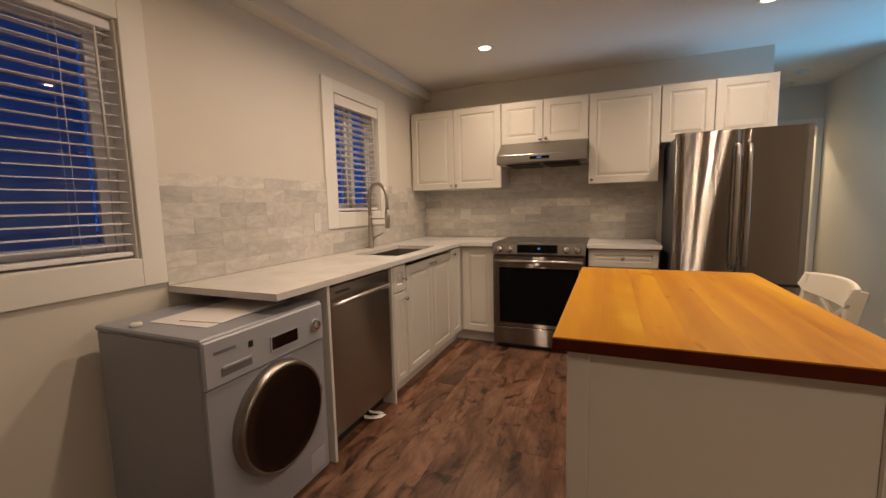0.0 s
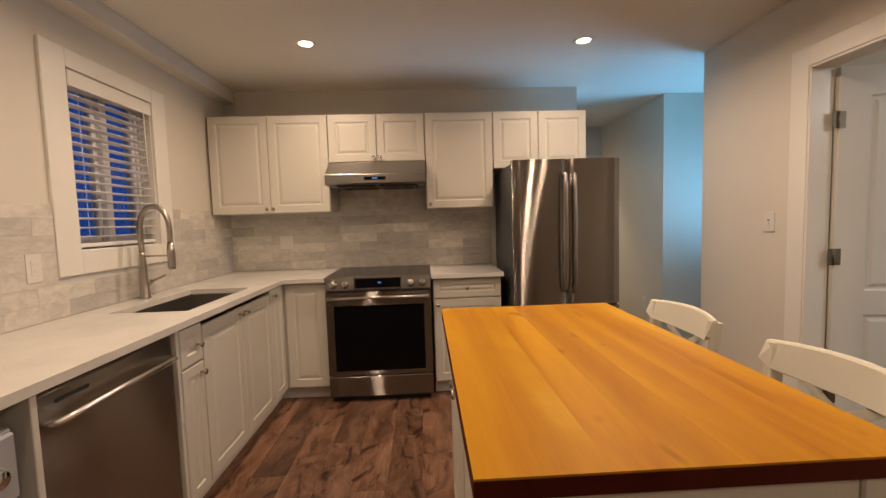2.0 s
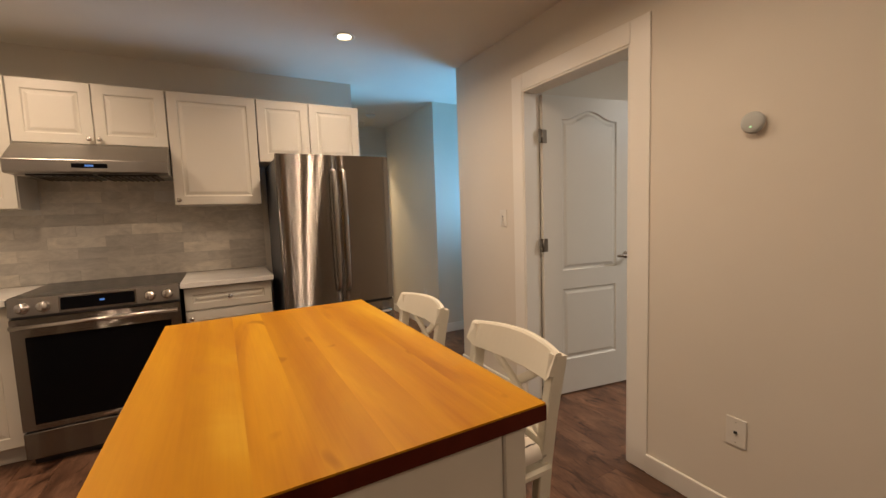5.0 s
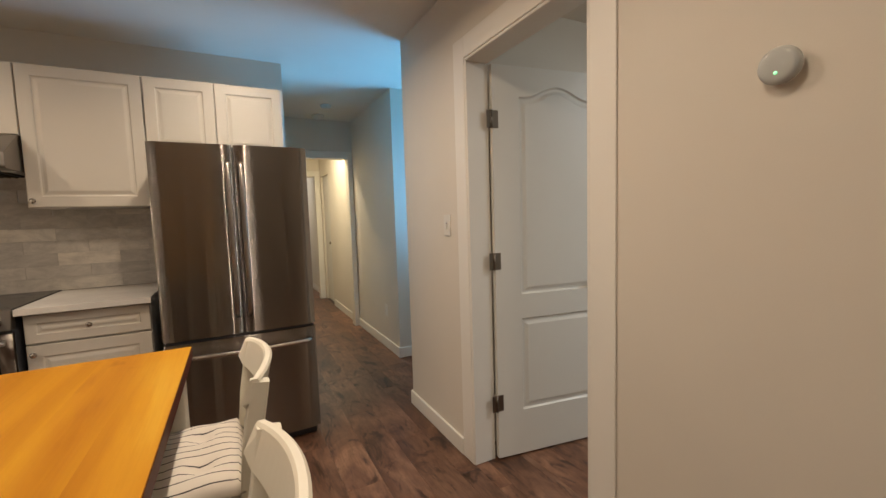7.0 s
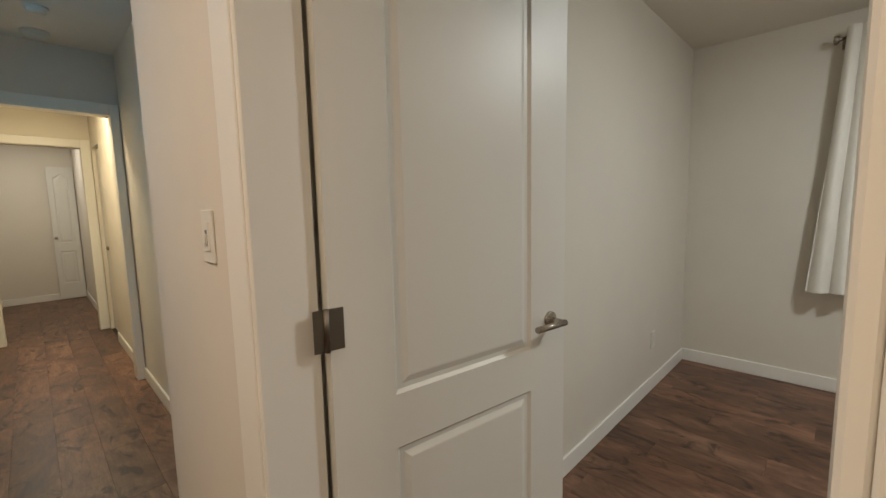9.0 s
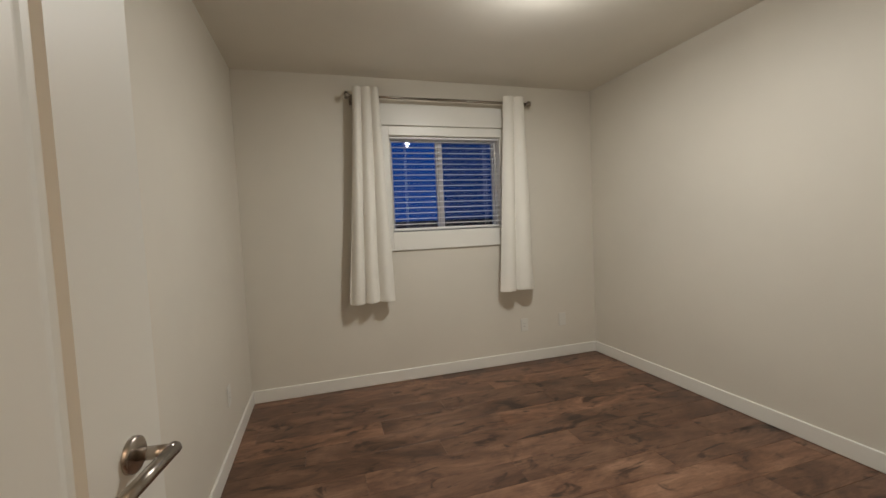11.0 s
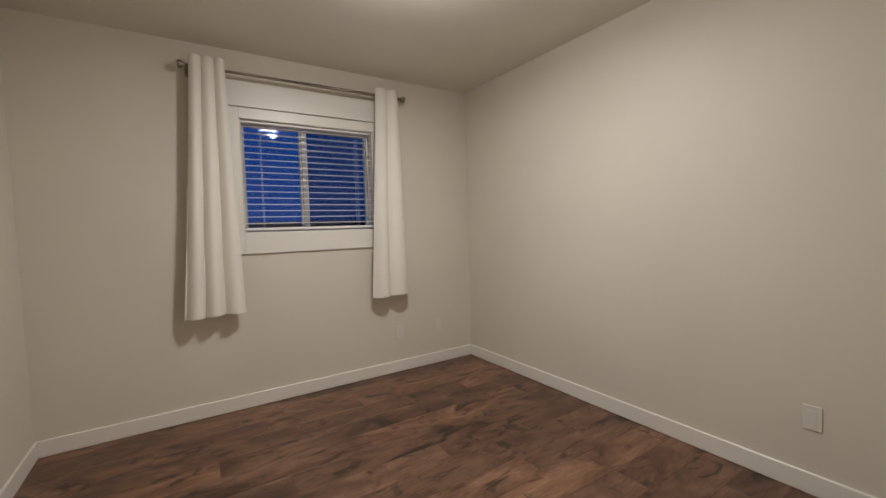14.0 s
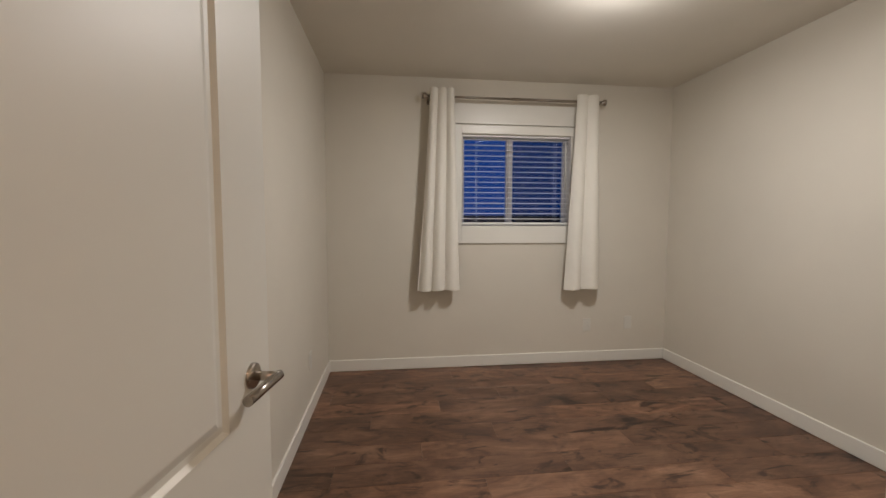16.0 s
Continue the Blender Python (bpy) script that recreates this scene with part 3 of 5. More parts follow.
def blind(y0, y1, z0, z1, x, out, tilt, label, wand_y, valance=0.07, rail=0.041):
    """A two-inch slatted blind hung inside a reveal; x: the middle of its slats."""
    b = thing("window_blind", label, "blind", (x, (y0 + y1) / 2, z0), group="slatted window blinds")
    a, e = y0 + 0.009, y1 - 0.009
    part("headrail", block((x - 0.024, a, z1 - 0.008 - rail), (x + 0.024, e, z1 - 0.008), 0.003), SLAT, b)
    if valance:
        xa, xb = sorted((x - out * 0.052, x - out * 0.04))
        part("valance", block((xa, a - 0.004, z1 - 0.012 - valance), (xb, e + 0.004, z1 - 0.012), 0.003), TRIM, b)
    part("bottom_rail", block((x - 0.025, a, z0 + 0.016), (x + 0.025, e, z0 + 0.036), 0.004), SLAT, b)
    n = int((z1 - z0 - 0.07 - rail) / 0.0435)
    bm = bmesh.new()
    w = 0.0245
    sect = [(-w, -0.0014), (0, 0.0010), (w, -0.0014), (w, 0.0013), (0, 0.0038), (-w, 0.0013)]
    sweep(bm, [(0, a, 0), (0, e, 0)], sect, (0, 0, 1), False)
    me = mesh_of("slat", bm, SLAT)
    for i in range(n):
        ob = new("slat", me)
        ob.parent = b
        ob.matrix_parent_inverse = Matrix.Translation(b.location).inverted()
        ob.matrix_basis = pose(x, 0, z0 + 0.045 + (i + 0.5) * (z1 - z0 - 0.053 - rail) / n, 0, out * (tilt + random.uniform(-1.5, 1.5)), 0)
    for y in (a + 0.13 * (e - a), e - 0.13 * (e - a)):
        for dx in (-0.026, 0.026):
            part("ladder_cord", rod(bmesh.new(), (x + dx, y, z0 + 0.03), (x + dx, y, z1 - 0.05), 0.0011, 6), SLAT, b)
    part("wand", rod(bmesh.new(), (x - out * 0.045, wand_y, z1 - 0.06), (x - out * 0.048, wand_y, z1 - 0.06 - 0.52 * (z1 - z0)), 0.0045, 8), PLASTIC, b, "clear plastic tilt wand")
    return b


blind(*WIN_A, -0.036, -1, -4, "white two-inch slatted blind, lowered with open slats", 0.93, 0.0)
blind(*WIN_B, -0.036, -1, 6, "white slatted blind with a valance over the sink", 2.96, 0.075)
blind(*WIN_C, BED_E + 0.036, 1, -5, "white slatted blind lowered behind cream curtains", 0.55, 0.0, 0.016)

# ---- kitchen cabinets ----
TOP = 0.937         # worktop height


def raised_panel(w, h, t=0.019, stile=0.058):
    """A routed panel door in its own axes: x across, z up, front towards -y; its back at y = 0."""
    bm = bmesh.new()
    s = min(stile, w * 0.27, h * 0.30)
    rings = [(0.0, 0.0), (0.0, -t + 0.003), (0.003, -t), (s, -t), (s + 0.006, -t + 0.007), (s + 0.014, -t + 0.007), (s + 0.030, -t + 0.0015), (s + 0.034, -t + 0.0012)]
    loops = [[bm.verts.new((a, y, c)) for a, c in ((d, d), (w - d, d), (w - d, h - d), (d, h - d))] for d, y in rings]
    for a, e in zip(loops, loops[1:]):
        for i in range(4):
            bm.faces.new((a[i], a[(i + 1) % 4], e[(i + 1) % 4], e[i]))
    bm.faces.new(loops[-1])
    bm.faces.new(loops[0][::-1])
    return bm


def knob(m, n=16):
    return lathe(bmesh.new(), [(0.0, 0.0), (0.0055, 0.0), (0.005, 0.012), (0.007, 0.016), (0.0135, 0.020), (0.0145, 0.025), (0.011, 0.029), (0.0, 0.030)], m, n)


def cabinet(name, label, lo, hi, face, fronts, group):
    """A cabinet unit: carcass from lo to hi; fronts: (u0, u1, z0, z1, knob_u, knob_z) along its face.
    face: 'y' for fronts that look towards -y, 'x' for fronts that look towards +x."""
    c = thing(name, label, "cabinet", ((lo[0] + hi[0]) / 2, (lo[1] + hi[1]) / 2, lo[2]), group)
    part("carcass", block(lo, hi, 0.0015), CABINET_BODY, c)
    for u0, u1, z0, z1, ku, kz in fronts:
        bm = raised_panel(u1 - u0, z1 - z0)
        if face == "y":
            m, km = Matrix.Translation((u0, lo[1] - 0.002, z0)), pose(ku, lo[1] - 0.021, kz, 90, 0, 0)
        else:
            m, km = pose(hi[0] + 0.002, u0, z0, 0, 0, 90), pose(hi[0] + 0.021, ku, kz, 0, 90, 0)
        bmesh.ops.transform(bm, matrix=m, verts=bm.verts)
        d = part("drawer_front" if z1 - z0 < 0.25 else "door", bm, CABINET, c)
        part("knob", knob(km), CHROME, d, "round satin nickel knob")
    return c


UP = "white wall cabinets along the range wall"
YF = 3.691
g = 0.0025
cabinet("wall_cabinet", "tall white two-door wall cabinet in the corner", (0.02, YF, 1.428), (0.945, 4.0, 2.192), "y",
        [(0.022, 0.476 - g, 1.43, 2.19, 0.452, 1.462), (0.476 + g, 0.943, 1.43, 2.19, 0.502, 1.462)], UP)
cabinet("wall_cabinet", "short white two-door wall cabinet above the range hood", (0.949, YF, 1.817), (1.712, 4.0, 2.192), "y",
        [(0.951, 1.330 - g, 1.819, 2.19, 1.305, 1.848), (1.330 + g, 1.710, 1.819, 2.19, 1.356, 1.848)], UP)
cabinet("wall_cabinet", "white single-door wall cabinet beside the range hood", (1.716, YF, 1.433), (2.259, 4.0, 2.192), "y",
        [(1.718, 2.257, 1.435, 2.19, 1.745, 1.468)], UP)
cabinet("wall_cabinet", "short white two-door wall cabinet above the refrigerator", (2.263, YF, 1.74), (3.026, 4.0, 2.192), "y",
        [(2.265, 2.631 - g, 1.742, 2.19, 2.606, 1.772), (2.631 + g, 3.024, 1.742, 2.19, 2.657, 1.772)], UP)

LOW = "white base cabinets under the worktop"
XF = 0.612
cabinet("base_cabinet", "narrow white base cabinet with a drawer over a door", (0.02, 2.118, 0.10), (XF, 2.292, 0.905), "x",
        [(2.121, 2.289, 0.722, 0.895, 2.245, 0.80), (2.121, 2.289, 0.112, 0.712, 2.262, 0.665)], LOW)
cabinet("base_cabinet", "white two-door sink base cabinet", (0.02, 2.296, 0.10), (XF, 3.128, 0.70), "x",
        [(2.299, 2.71 - g, 0.112, 0.872, 2.672, 0.842), (2.71 + g, 3.125, 0.112, 0.872, 2.748, 0.842)], LOW)
cabinet("base_cabinet", "white corner base cabinet with a narrow door", (0.02, 3.132, 0.10), (XF, 3.98, 0.905), "x",
        [(3.135, 3.372, 0.112, 0.895, 3.18, 0.85)], LOW)
c = thing("base_cabinet", "narrow white base cabinet beside the range", "cabinet", (0.79, 3.7, 0.10), LOW)
part("carcass", block((XF + 0.004, 3.41, 0.10), (0.944, 3.98, 0.905), 0.0015), CABINET_BODY, c)
bm = raised_panel(0.296, 0.783)
bmesh.ops.transform(bm, matrix=Matrix.Translation((0.644, 3.408, 0.112)), verts=bm.verts)
part("door", bm, CABINET, c)
cabinet("base_cabinet", "white base cabinet with a drawer above a door", (1.738, 3.41, 0.10), (2.255, 3.98, 0.905), "y",
        [(1.742, 2.252, 0.752, 0.895, 1.997, 0.823), (1.742, 2.252, 0.112, 0.742, 1.775, 0.70)], LOW)
# plinths and end panels
structure("plinth", block((0.02, 2.118, 0.0), (0.555, 3.465, 0.1), 0.002), CABINET_BODY)
structure("plinth", block((0.555, 3.465, 0.0), (0.944, 3.48, 0.1), 0.002), CABINET_BODY)
structure("plinth", block((1.738, 3.465, 0.0), (2.255, 3.48, 0.1), 0.002), CABINET_BODY)
solo("end_panel", block((0.02, 1.448, 0.0), (0.648, 1.468, 0.905), 0.002), CABINET_BODY, "white upright panel between washer and dishwasher", "panel")
solo("end_panel", block((0.02, 2.092, 0.0), (0.634, 2.112, 0.905), 0.002), CABINET_BODY, "white upright panel beside the dishwasher", "panel")

# worktop with the sink's cut-out
SX0, SX1, SY0, SY1 = 0.175, 0.545, 2.345, 3.03
xs, ys = [0.0, SX0, SX1, 0.655, 0.946, 1.728, 2.268], [1.125, SY0, SY1, 3.34, 4.0]


def on_top(x, y):
    if SX0 < x < SX1 and SY0 < y < SY1:
        return False
    return x < 0.655 or (y > 3.34 and (x < 0.946 or x > 1.728))


bm = cells(xs, ys, on_top, 0.907, TOP, lambda u, v, w: (u, v, w))
bmesh.ops.bevel(bm, geom=[e for e in bm.edges if e.is_manifold and e.calc_face_angle(0) > 1], offset=0.003, segments=2, profile=0.5, affect="EDGES")
solo("worktop", bm, QUARTZ, "pale speckled quartz worktop running round the corner", "worktop")

bm = bmesh.new()
loops = []
for d, z in ((-0.012, 0.905), (0.004, 0.905), (0.008, 0.74), (0.03, 0.72), (0.10, 0.716)):
    loops.append([bm.verts.new(p) for p in ((SX0 + d, SY0 + d, z), (SX1 - d, SY0 + d, z), (SX1 - d, SY1 - d, z), (SX0 + d, SY1 - d, z))])
for a, e in zip(loops, loops[1:]):
    for i in range(4):
        bm.faces.new((a[i], a[(i + 1) % 4], e[(i + 1) % 4], e[i]))
bm.faces.new(loops[-1])
sink = thing("kitchen_sink", "undermount stainless steel sink set in the worktop", "sink", (0.365, 2.70, 0.716))
part("bowl", bm, SINK, sink)
part("drain", lathe(bmesh.new(), [(0.0, 0.0005), (0.02, 0.0005), (0.03, 0.003), (0.045, 0.004), (0.048, 0.0)], pose(0.365, 2.70, 0.716), 20), CHROME, sink)


def faucet(x, y):
    f = thing("kitchen_faucet", "tall brushed nickel pull-down faucet behind the sink", "faucet", (x, y, TOP))
    part("body", lathe(bmesh.new(), [(0.0, 0.0), (0.029, 0.0), (0.029, 0.006), (0.0255, 0.012), (0.021, 0.16), (0.016, 0.25), (0.0145, 0.27), (0.0, 0.27)], pose(x, y, TOP), 24), NICKEL, f)
    arc = [(x, y, TOP + 0.26), (x, y, TOP + 0.40)]
    for i in range(1, 13):
        a = math.pi * i / 12
        arc.append((x + 0.085 - 0.085 * math.cos(a), y - 0.012 * i / 12, TOP + 0.40 + 0.125 * math.sin(a)))
    arc.append((x + 0.17, y - 0.012, TOP + 0.31))
    part("spout", sweep(bmesh.new(), arc, circle(0.0145, 14), (0, 1, 0)), NICKEL, f)
    part("spray_head", lathe(bmesh.new(), [(0.0, 0.0), (0.018, 0.0), (0.0205, 0.02), (0.0205, 0.10), (0.016, 0.15), (0.0, 0.15)], pose(x + 0.17, y - 0.012, TOP + 0.165), 18), NICKEL, f)
    part("docking_arm", rod(bmesh.new(), (x, y, TOP + 0.243), (x + 0.165, y - 0.012, TOP + 0.243), 0.005, 10), NICKEL, f)
    lever = part("handle_hub", rod(bmesh.new(), (x, y, TOP + 0.085), (x, y + 0.052, TOP + 0.085), 0.017, 16), NICKEL, f)
    part("lever", rod(bmesh.new(), (x + 0.004, y + 0.045, TOP + 0.085), (x + 0.085, y + 0.062, TOP + 0.125), 0.006, 10), NICKEL, lever)


faucet(0.075, 2.755)

# ---- appliances ----


def dishwasher():
    y0, y1, x = 1.474, 2.088, 0.622
    d = thing("dishwasher", "stainless steel dishwasher with a bowed bar handle", "dishwasher", (0.32, 1.78, 0.0))
    part("tub", block((0.04, y0 + 0.004, 0.09), (x - 0.03, y1 - 0.004, 0.89), 0.002), RUBBER, d)
    door = part("door", block((x - 0.03, y0 + 0.003, 0.098), (x, y1 - 0.003, 0.886), 0.006), STEEL_H, d)
    part("badge", block((x, y0 + 0.07, 0.845), (x + 0.0015, y0 + 0.19, 0.857), 0.0005), DARK, door, "dark unreadable name strip")
    pts = [(x - 0.002, y0 + 0.035, 0.800)]
    for i in range(11):
        k = i / 10
        pts.append((x + 0.030 + 0.022 * math.sin(math.pi * k), y0 + 0.045 + (y1 - y0 - 0.09) * k, 0.800 + 0.012 * math.sin(math.pi * k)))
    pts.append((x - 0.002, y1 - 0.035, 0.800))
    part("door_handle", sweep(bmesh.new(), pts, circle(0.015, 12, 0.012)), CHROME, door)
    part("toe_kick", block((x - 0.09, y0 + 0.004, 0.0), (x - 0.075, y1 - 0.004, 0.092), 0.002), DARK, d)
    for y in (y0 + 0.05, y1 - 0.05):
        part("foot", lathe(bmesh.new(), [(0.0, 0.0), (0.018, 0.0), (0.018, 0.012), (0.008, 0.016), (0.008, 0.092), (0.0, 0.092)], pose(0.15, y, 0), 12), DARK, d)
    # folded instruction leaflet hanging out below the door
    bm = bmesh.new()
    sweep(bm, [(0.555, 1.84, 0.03), (0.585, 1.87, 0.014), (0.618, 1.91, 0.005), (0.622, 1.95, 0.003)], bar_section(0.022, 0.0012, 0.0004), (0, 0, 1), False)
    sweep(bm, [(0.56, 1.89, 0.04), (0.59, 1.92, 0.022), (0.608, 1.96, 0.008)], bar_section(0.018, 0.0012, 0.0004), (0, 0, 1), False)
    solo("leaflet", bm, PAPER, "crumpled white leaflet on the floor under the dishwasher", "paper")


dishwasher()


def washer():
    x0, x1, y0, y1, h = 0.07, 0.648, 0.79, 1.40, 0.85
    w = thing("washing_machine", "silver-grey front-loading washer half under the worktop", "washing machine", (0.35, 1.1, 0.0))
    part("body", block((x0, y0, 0.015), (x1 - 0.012, y1, h - 0.022), 0.008), WASHER, w)
    part("top_panel", block((x0 - 0.004, y0 - 0.003, h - 0.022), (x1 - 0.004, y1 + 0.003, h), 0.008), WASHER, w)
    part("front_panel", block((x1 - 0.014, y0, 0.03), (x1, y1, 0.665), 0.007), WASHER, w)
    fascia = part("fascia", block((x1 - 0.014, y0, 0.67), (x1 + 0.006, y1, h - 0.010), 0.009), WASHER_FACE, w)
    xf = x1 + 0.006
    part("display", block((xf, 1.082, 0.716), (xf + 0.003, 1.228, 0.768), 0.002), SMOKED, fascia, "dark glass display window")
    part("display_surround", cells([1.077, 1.082, 1.228, 1.233], [0.711, 0.716, 0.768, 0.773], lambda u, v: not (1.082 < u < 1.228 and 0.716 < v < 0.768), xf, xf + 0.004, lambda u, v, q: (q, u, v)), WASHER_FACE, fascia)
    part("drawer_recess", block((xf, 0.852, 0.700), (xf + 0.0015, 0.985, 0.732), 0.001), RUBBER, fascia, "dark detergent drawer grip")
    part("drawer_grip", block((xf, 0.856, 0.726), (xf + 0.006, 0.981, 0.736), 0.003), WASHER_FACE, fascia)
    part("badge", block((xf, 0.828, 0.786), (xf + 0.0015, 0.918, 0.798), 0.0005), RUBBER, fascia)
    part("mark", block((xf, 0.972, 0.766), (xf + 0.0015, 0.994, 0.790), 0.0005), DARK, fascia, "small dark square emblem")
    dial = part("dial", lathe(bmesh.new(), [(0.0, 0.022), (0.019, 0.022), (0.022, 0.019), (0.024, 0.0)], pose(xf, 1.338, 0.748, 0, 90, 0), 28), POLISH, fascia, "round silver programme dial")
    part("dial_ring", lathe(bmesh.new(), [(0.024, 0.0), (0.029, 0.0), (0.029, 0.005), (0.025, 0.006)], pose(xf, 1.338, 0.748, 0, 90, 0), 28), WASHER_FACE, dial)
    door = part("door_ring", lathe(bmesh.new(), [(0.203, 0.034), (0.206, 0.042), (0.212, 0.045), (0.220, 0.038), (0.226, 0.014), (0.228, 0.0)], pose(x1, 1.105, 0.435, 0, 90, 0), 56), HANDLE, w, "chrome ring of the round door")
    part("door_glass", lathe(bmesh.new(), [(0.0, 0.024), (0.08, 0.026), (0.15, 0.030), (0.19, 0.037), (0.206, 0.043)], pose(x1, 1.105, 0.435, 0, 90, 0), 56), SMOKED, door, "dark domed door glass")
    part("latch", block((x1 + 0.02, 1.315, 0.42), (x1 + 0.035, 1.336, 0.475), 0.004), POLISH, door)
    part("filter_door", block((x1, 1.27, 0.06), (x1 + 0.002, 1.37, 0.15), 0.001), WASHER_FACE, w)
    for x in (x0 + 0.06, x1 - 0.06):
        for y in (y0 + 0.05, y1 - 0.05):
            part("foot", lathe(bmesh.new(), [(0.0, 0.0), (0.022, 0.0), (0.022, 0.016), (0.0, 0.016)], pose(x, y, 0), 12), DARK, w)
    # things on its top
    bm = block((0.0, 0.0, 0.0), (0.30, 0.44, 0.0022), 0.0005)
    bmesh.ops.transform(bm, matrix=pose(0.235, 0.885, h + 0.0004, 0, 0, 3), verts=bm.verts)
    solo("instruction_sheet", bm, PAPER, "large printed instruction sheet lying on the washer", "paper")
    bm = block((0.0, 0.0, 0.0), (0.20, 0.29, 0.003), 0.0005)
    bmesh.ops.transform(bm, matrix=pose(0.345, 0.93, h + 0.003, 0, 0, 8), verts=bm.verts)
    solo("booklet", bm, PAPER, "white booklet on the instruction sheet", "booklet")
    solo("bottle_cap", lathe(bmesh.new(), [(0.0, 0.0), (0.021, 0.0), (0.021, 0.010), (0.018, 0.014), (0.0, 0.015)], pose(0.245, 0.832, h), 20), PLASTIC, "small white plastic cap on the washer", "cap")


washer()


def kitchen_range():
    x0, x1, yf = 0.953, 1.721, 3.345
    r = thing("range", "stainless steel slide-in electric range with black oven window", "range", (1.337, 3.65, 0.0))
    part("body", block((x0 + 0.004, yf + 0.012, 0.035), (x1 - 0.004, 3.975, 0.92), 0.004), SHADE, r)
    part("cooktop", block((x0 - 0.008, yf + 0.02, 0.922), (x1 + 0.004, 3.99, 0.942), 0.004), COOKTOP, r, "black ceramic glass cooktop")
    # sloped control panel
    bm = bmesh.new()
    prof = [(yf + 0.035, 0.944), (yf - 0.002, 0.938), (yf - 0.022, 0.845), (yf + 0.035, 0.838)]
    a = [bm.verts.new((x0, y, z)) for y, z in prof]
    e = [bm.verts.new((x1, y, z)) for y, z in prof]
    for i in range(4):
        bm.faces.new((a[i], a[(i + 1) % 4], e[(i + 1) % 4], e[i]))
    bm.faces.new(a)
    bm.faces.new(e[::-1])
    bmesh.ops.bevel(bm, geom=bm.edges[:], offset=0.003, segments=2, affect="EDGES")
    panel = part("control_panel", bm, PANEL_STEEL, r)
    tilt = 90 - 12.1
    slope = lambda z: yf - 0.022 + (z - 0.845) * 0.215
    bm = block((-0.166, -0.034, 0.0), (0.166, 0.034, 0.003), 0.001)
    bmesh.ops.transform(bm, matrix=pose(1.335, slope(0.892), 0.892, tilt, 0, 0), verts=bm.verts)
    part("display", bm, BLACK_GLASS, panel, "black glass control display")
    bm = cells([-0.174, -0.166, 0.166, 0.174], [-0.042, -0.034, 0.034, 0.042], lambda u, v: abs(u) > 0.166 or abs(v) > 0.034, 0.0, 0.005, lambda u, v, w: (u, v, w))
    bmesh.ops.transform(bm, matrix=pose(1.335, slope(0.892), 0.892, tilt, 0, 0), verts=bm.verts)
    part("display_surround", bm, POLISH, panel)
    bm = block((-0.012, -0.006, 0.0032), (0.012, 0.004, 0.0042), 0.0003)
    bmesh.ops.transform(bm, matrix=pose(1.35, slope(0.895), 0.895, tilt, 0, 0), verts=bm.verts)
    part("clock", bm, DISPLAY, panel, "small blue lit digits")
    for kx in (x0 + 0.06, x0 + 0.145, x1 - 0.145, x1 - 0.06):
        k = part("knob", lathe(bmesh.new(), [(0.0, 0.034), (0.021, 0.034), (0.024, 0.030), (0.026, 0.006), (0.031, 0.004), (0.031, 0.0)], pose(kx, slope(0.888), 0.888, tilt, 0, 0), 24), CHROME, panel, "round steel burner knob")
        bm = block((-0.004, -0.022, 0.034), (0.004, 0.022, 0.040), 0.001)
        bmesh.ops.transform(bm, matrix=pose(kx, slope(0.888), 0.888, tilt, random.uniform(-4, 4), 0), verts=bm.verts)
        part("grip", bm, CHROME, k)
    door = part("oven_door", cells([x0, 1.008, 1.668, x1], [0.208, 0.238, 0.728, 0.828], lambda u, v: not (1.008 < u < 1.668 and 0.238 < v < 0.728), yf - 0.012, yf + 0.01, lambda u, v, w: (u, w, v)), STEEL_V, r)
    part("oven_window", block((1.006, yf - 0.009, 0.236), (1.670, yf + 0.008, 0.730), 0.002), BLACK_GLASS, door, "black glass oven window")
    part("badge", block((1.30, yf - 0.0135, 0.218), (1.37, yf - 0.012, 0.228), 0.0003), CHROME, door)
    part("oven_handle", rod(bmesh.new(), (x0 + 0.012, yf - 0.055, 0.792), (x1 - 0.012, yf - 0.055, 0.792), 0.0125, 16), CHROME, door)
    for hx in (x0 + 0.045, x1 - 0.045):
        part("handle_post", block((hx - 0.011, yf - 0.052, 0.782), (hx + 0.011, yf - 0.011, 0.802), 0.003), CHROME, door)
    part("warming_drawer", block((x0, yf - 0.012, 0.045), (x1, yf + 0.01, 0.196), 0.004), STEEL_V, r)
    part("toe_kick", block((x0 + 0.02, yf + 0.03, 0.0), (x1 - 0.02, yf + 0.05, 0.04), 0.002), DARK, r)
    for ex, ey, er in ((1.15, 3.53, 0.10), (1.53, 3.53, 0.085), (1.15, 3.82, 0.075), (1.53, 3.82, 0.10)):
        part("burner_mark", lathe(bmesh.new(), [(er, 0.0), (er + 0.002, 0.0006), (er + 0.004, 0.0)], pose(ex, ey, 0.9421), 40), RUBBER, r)


kitchen_range()


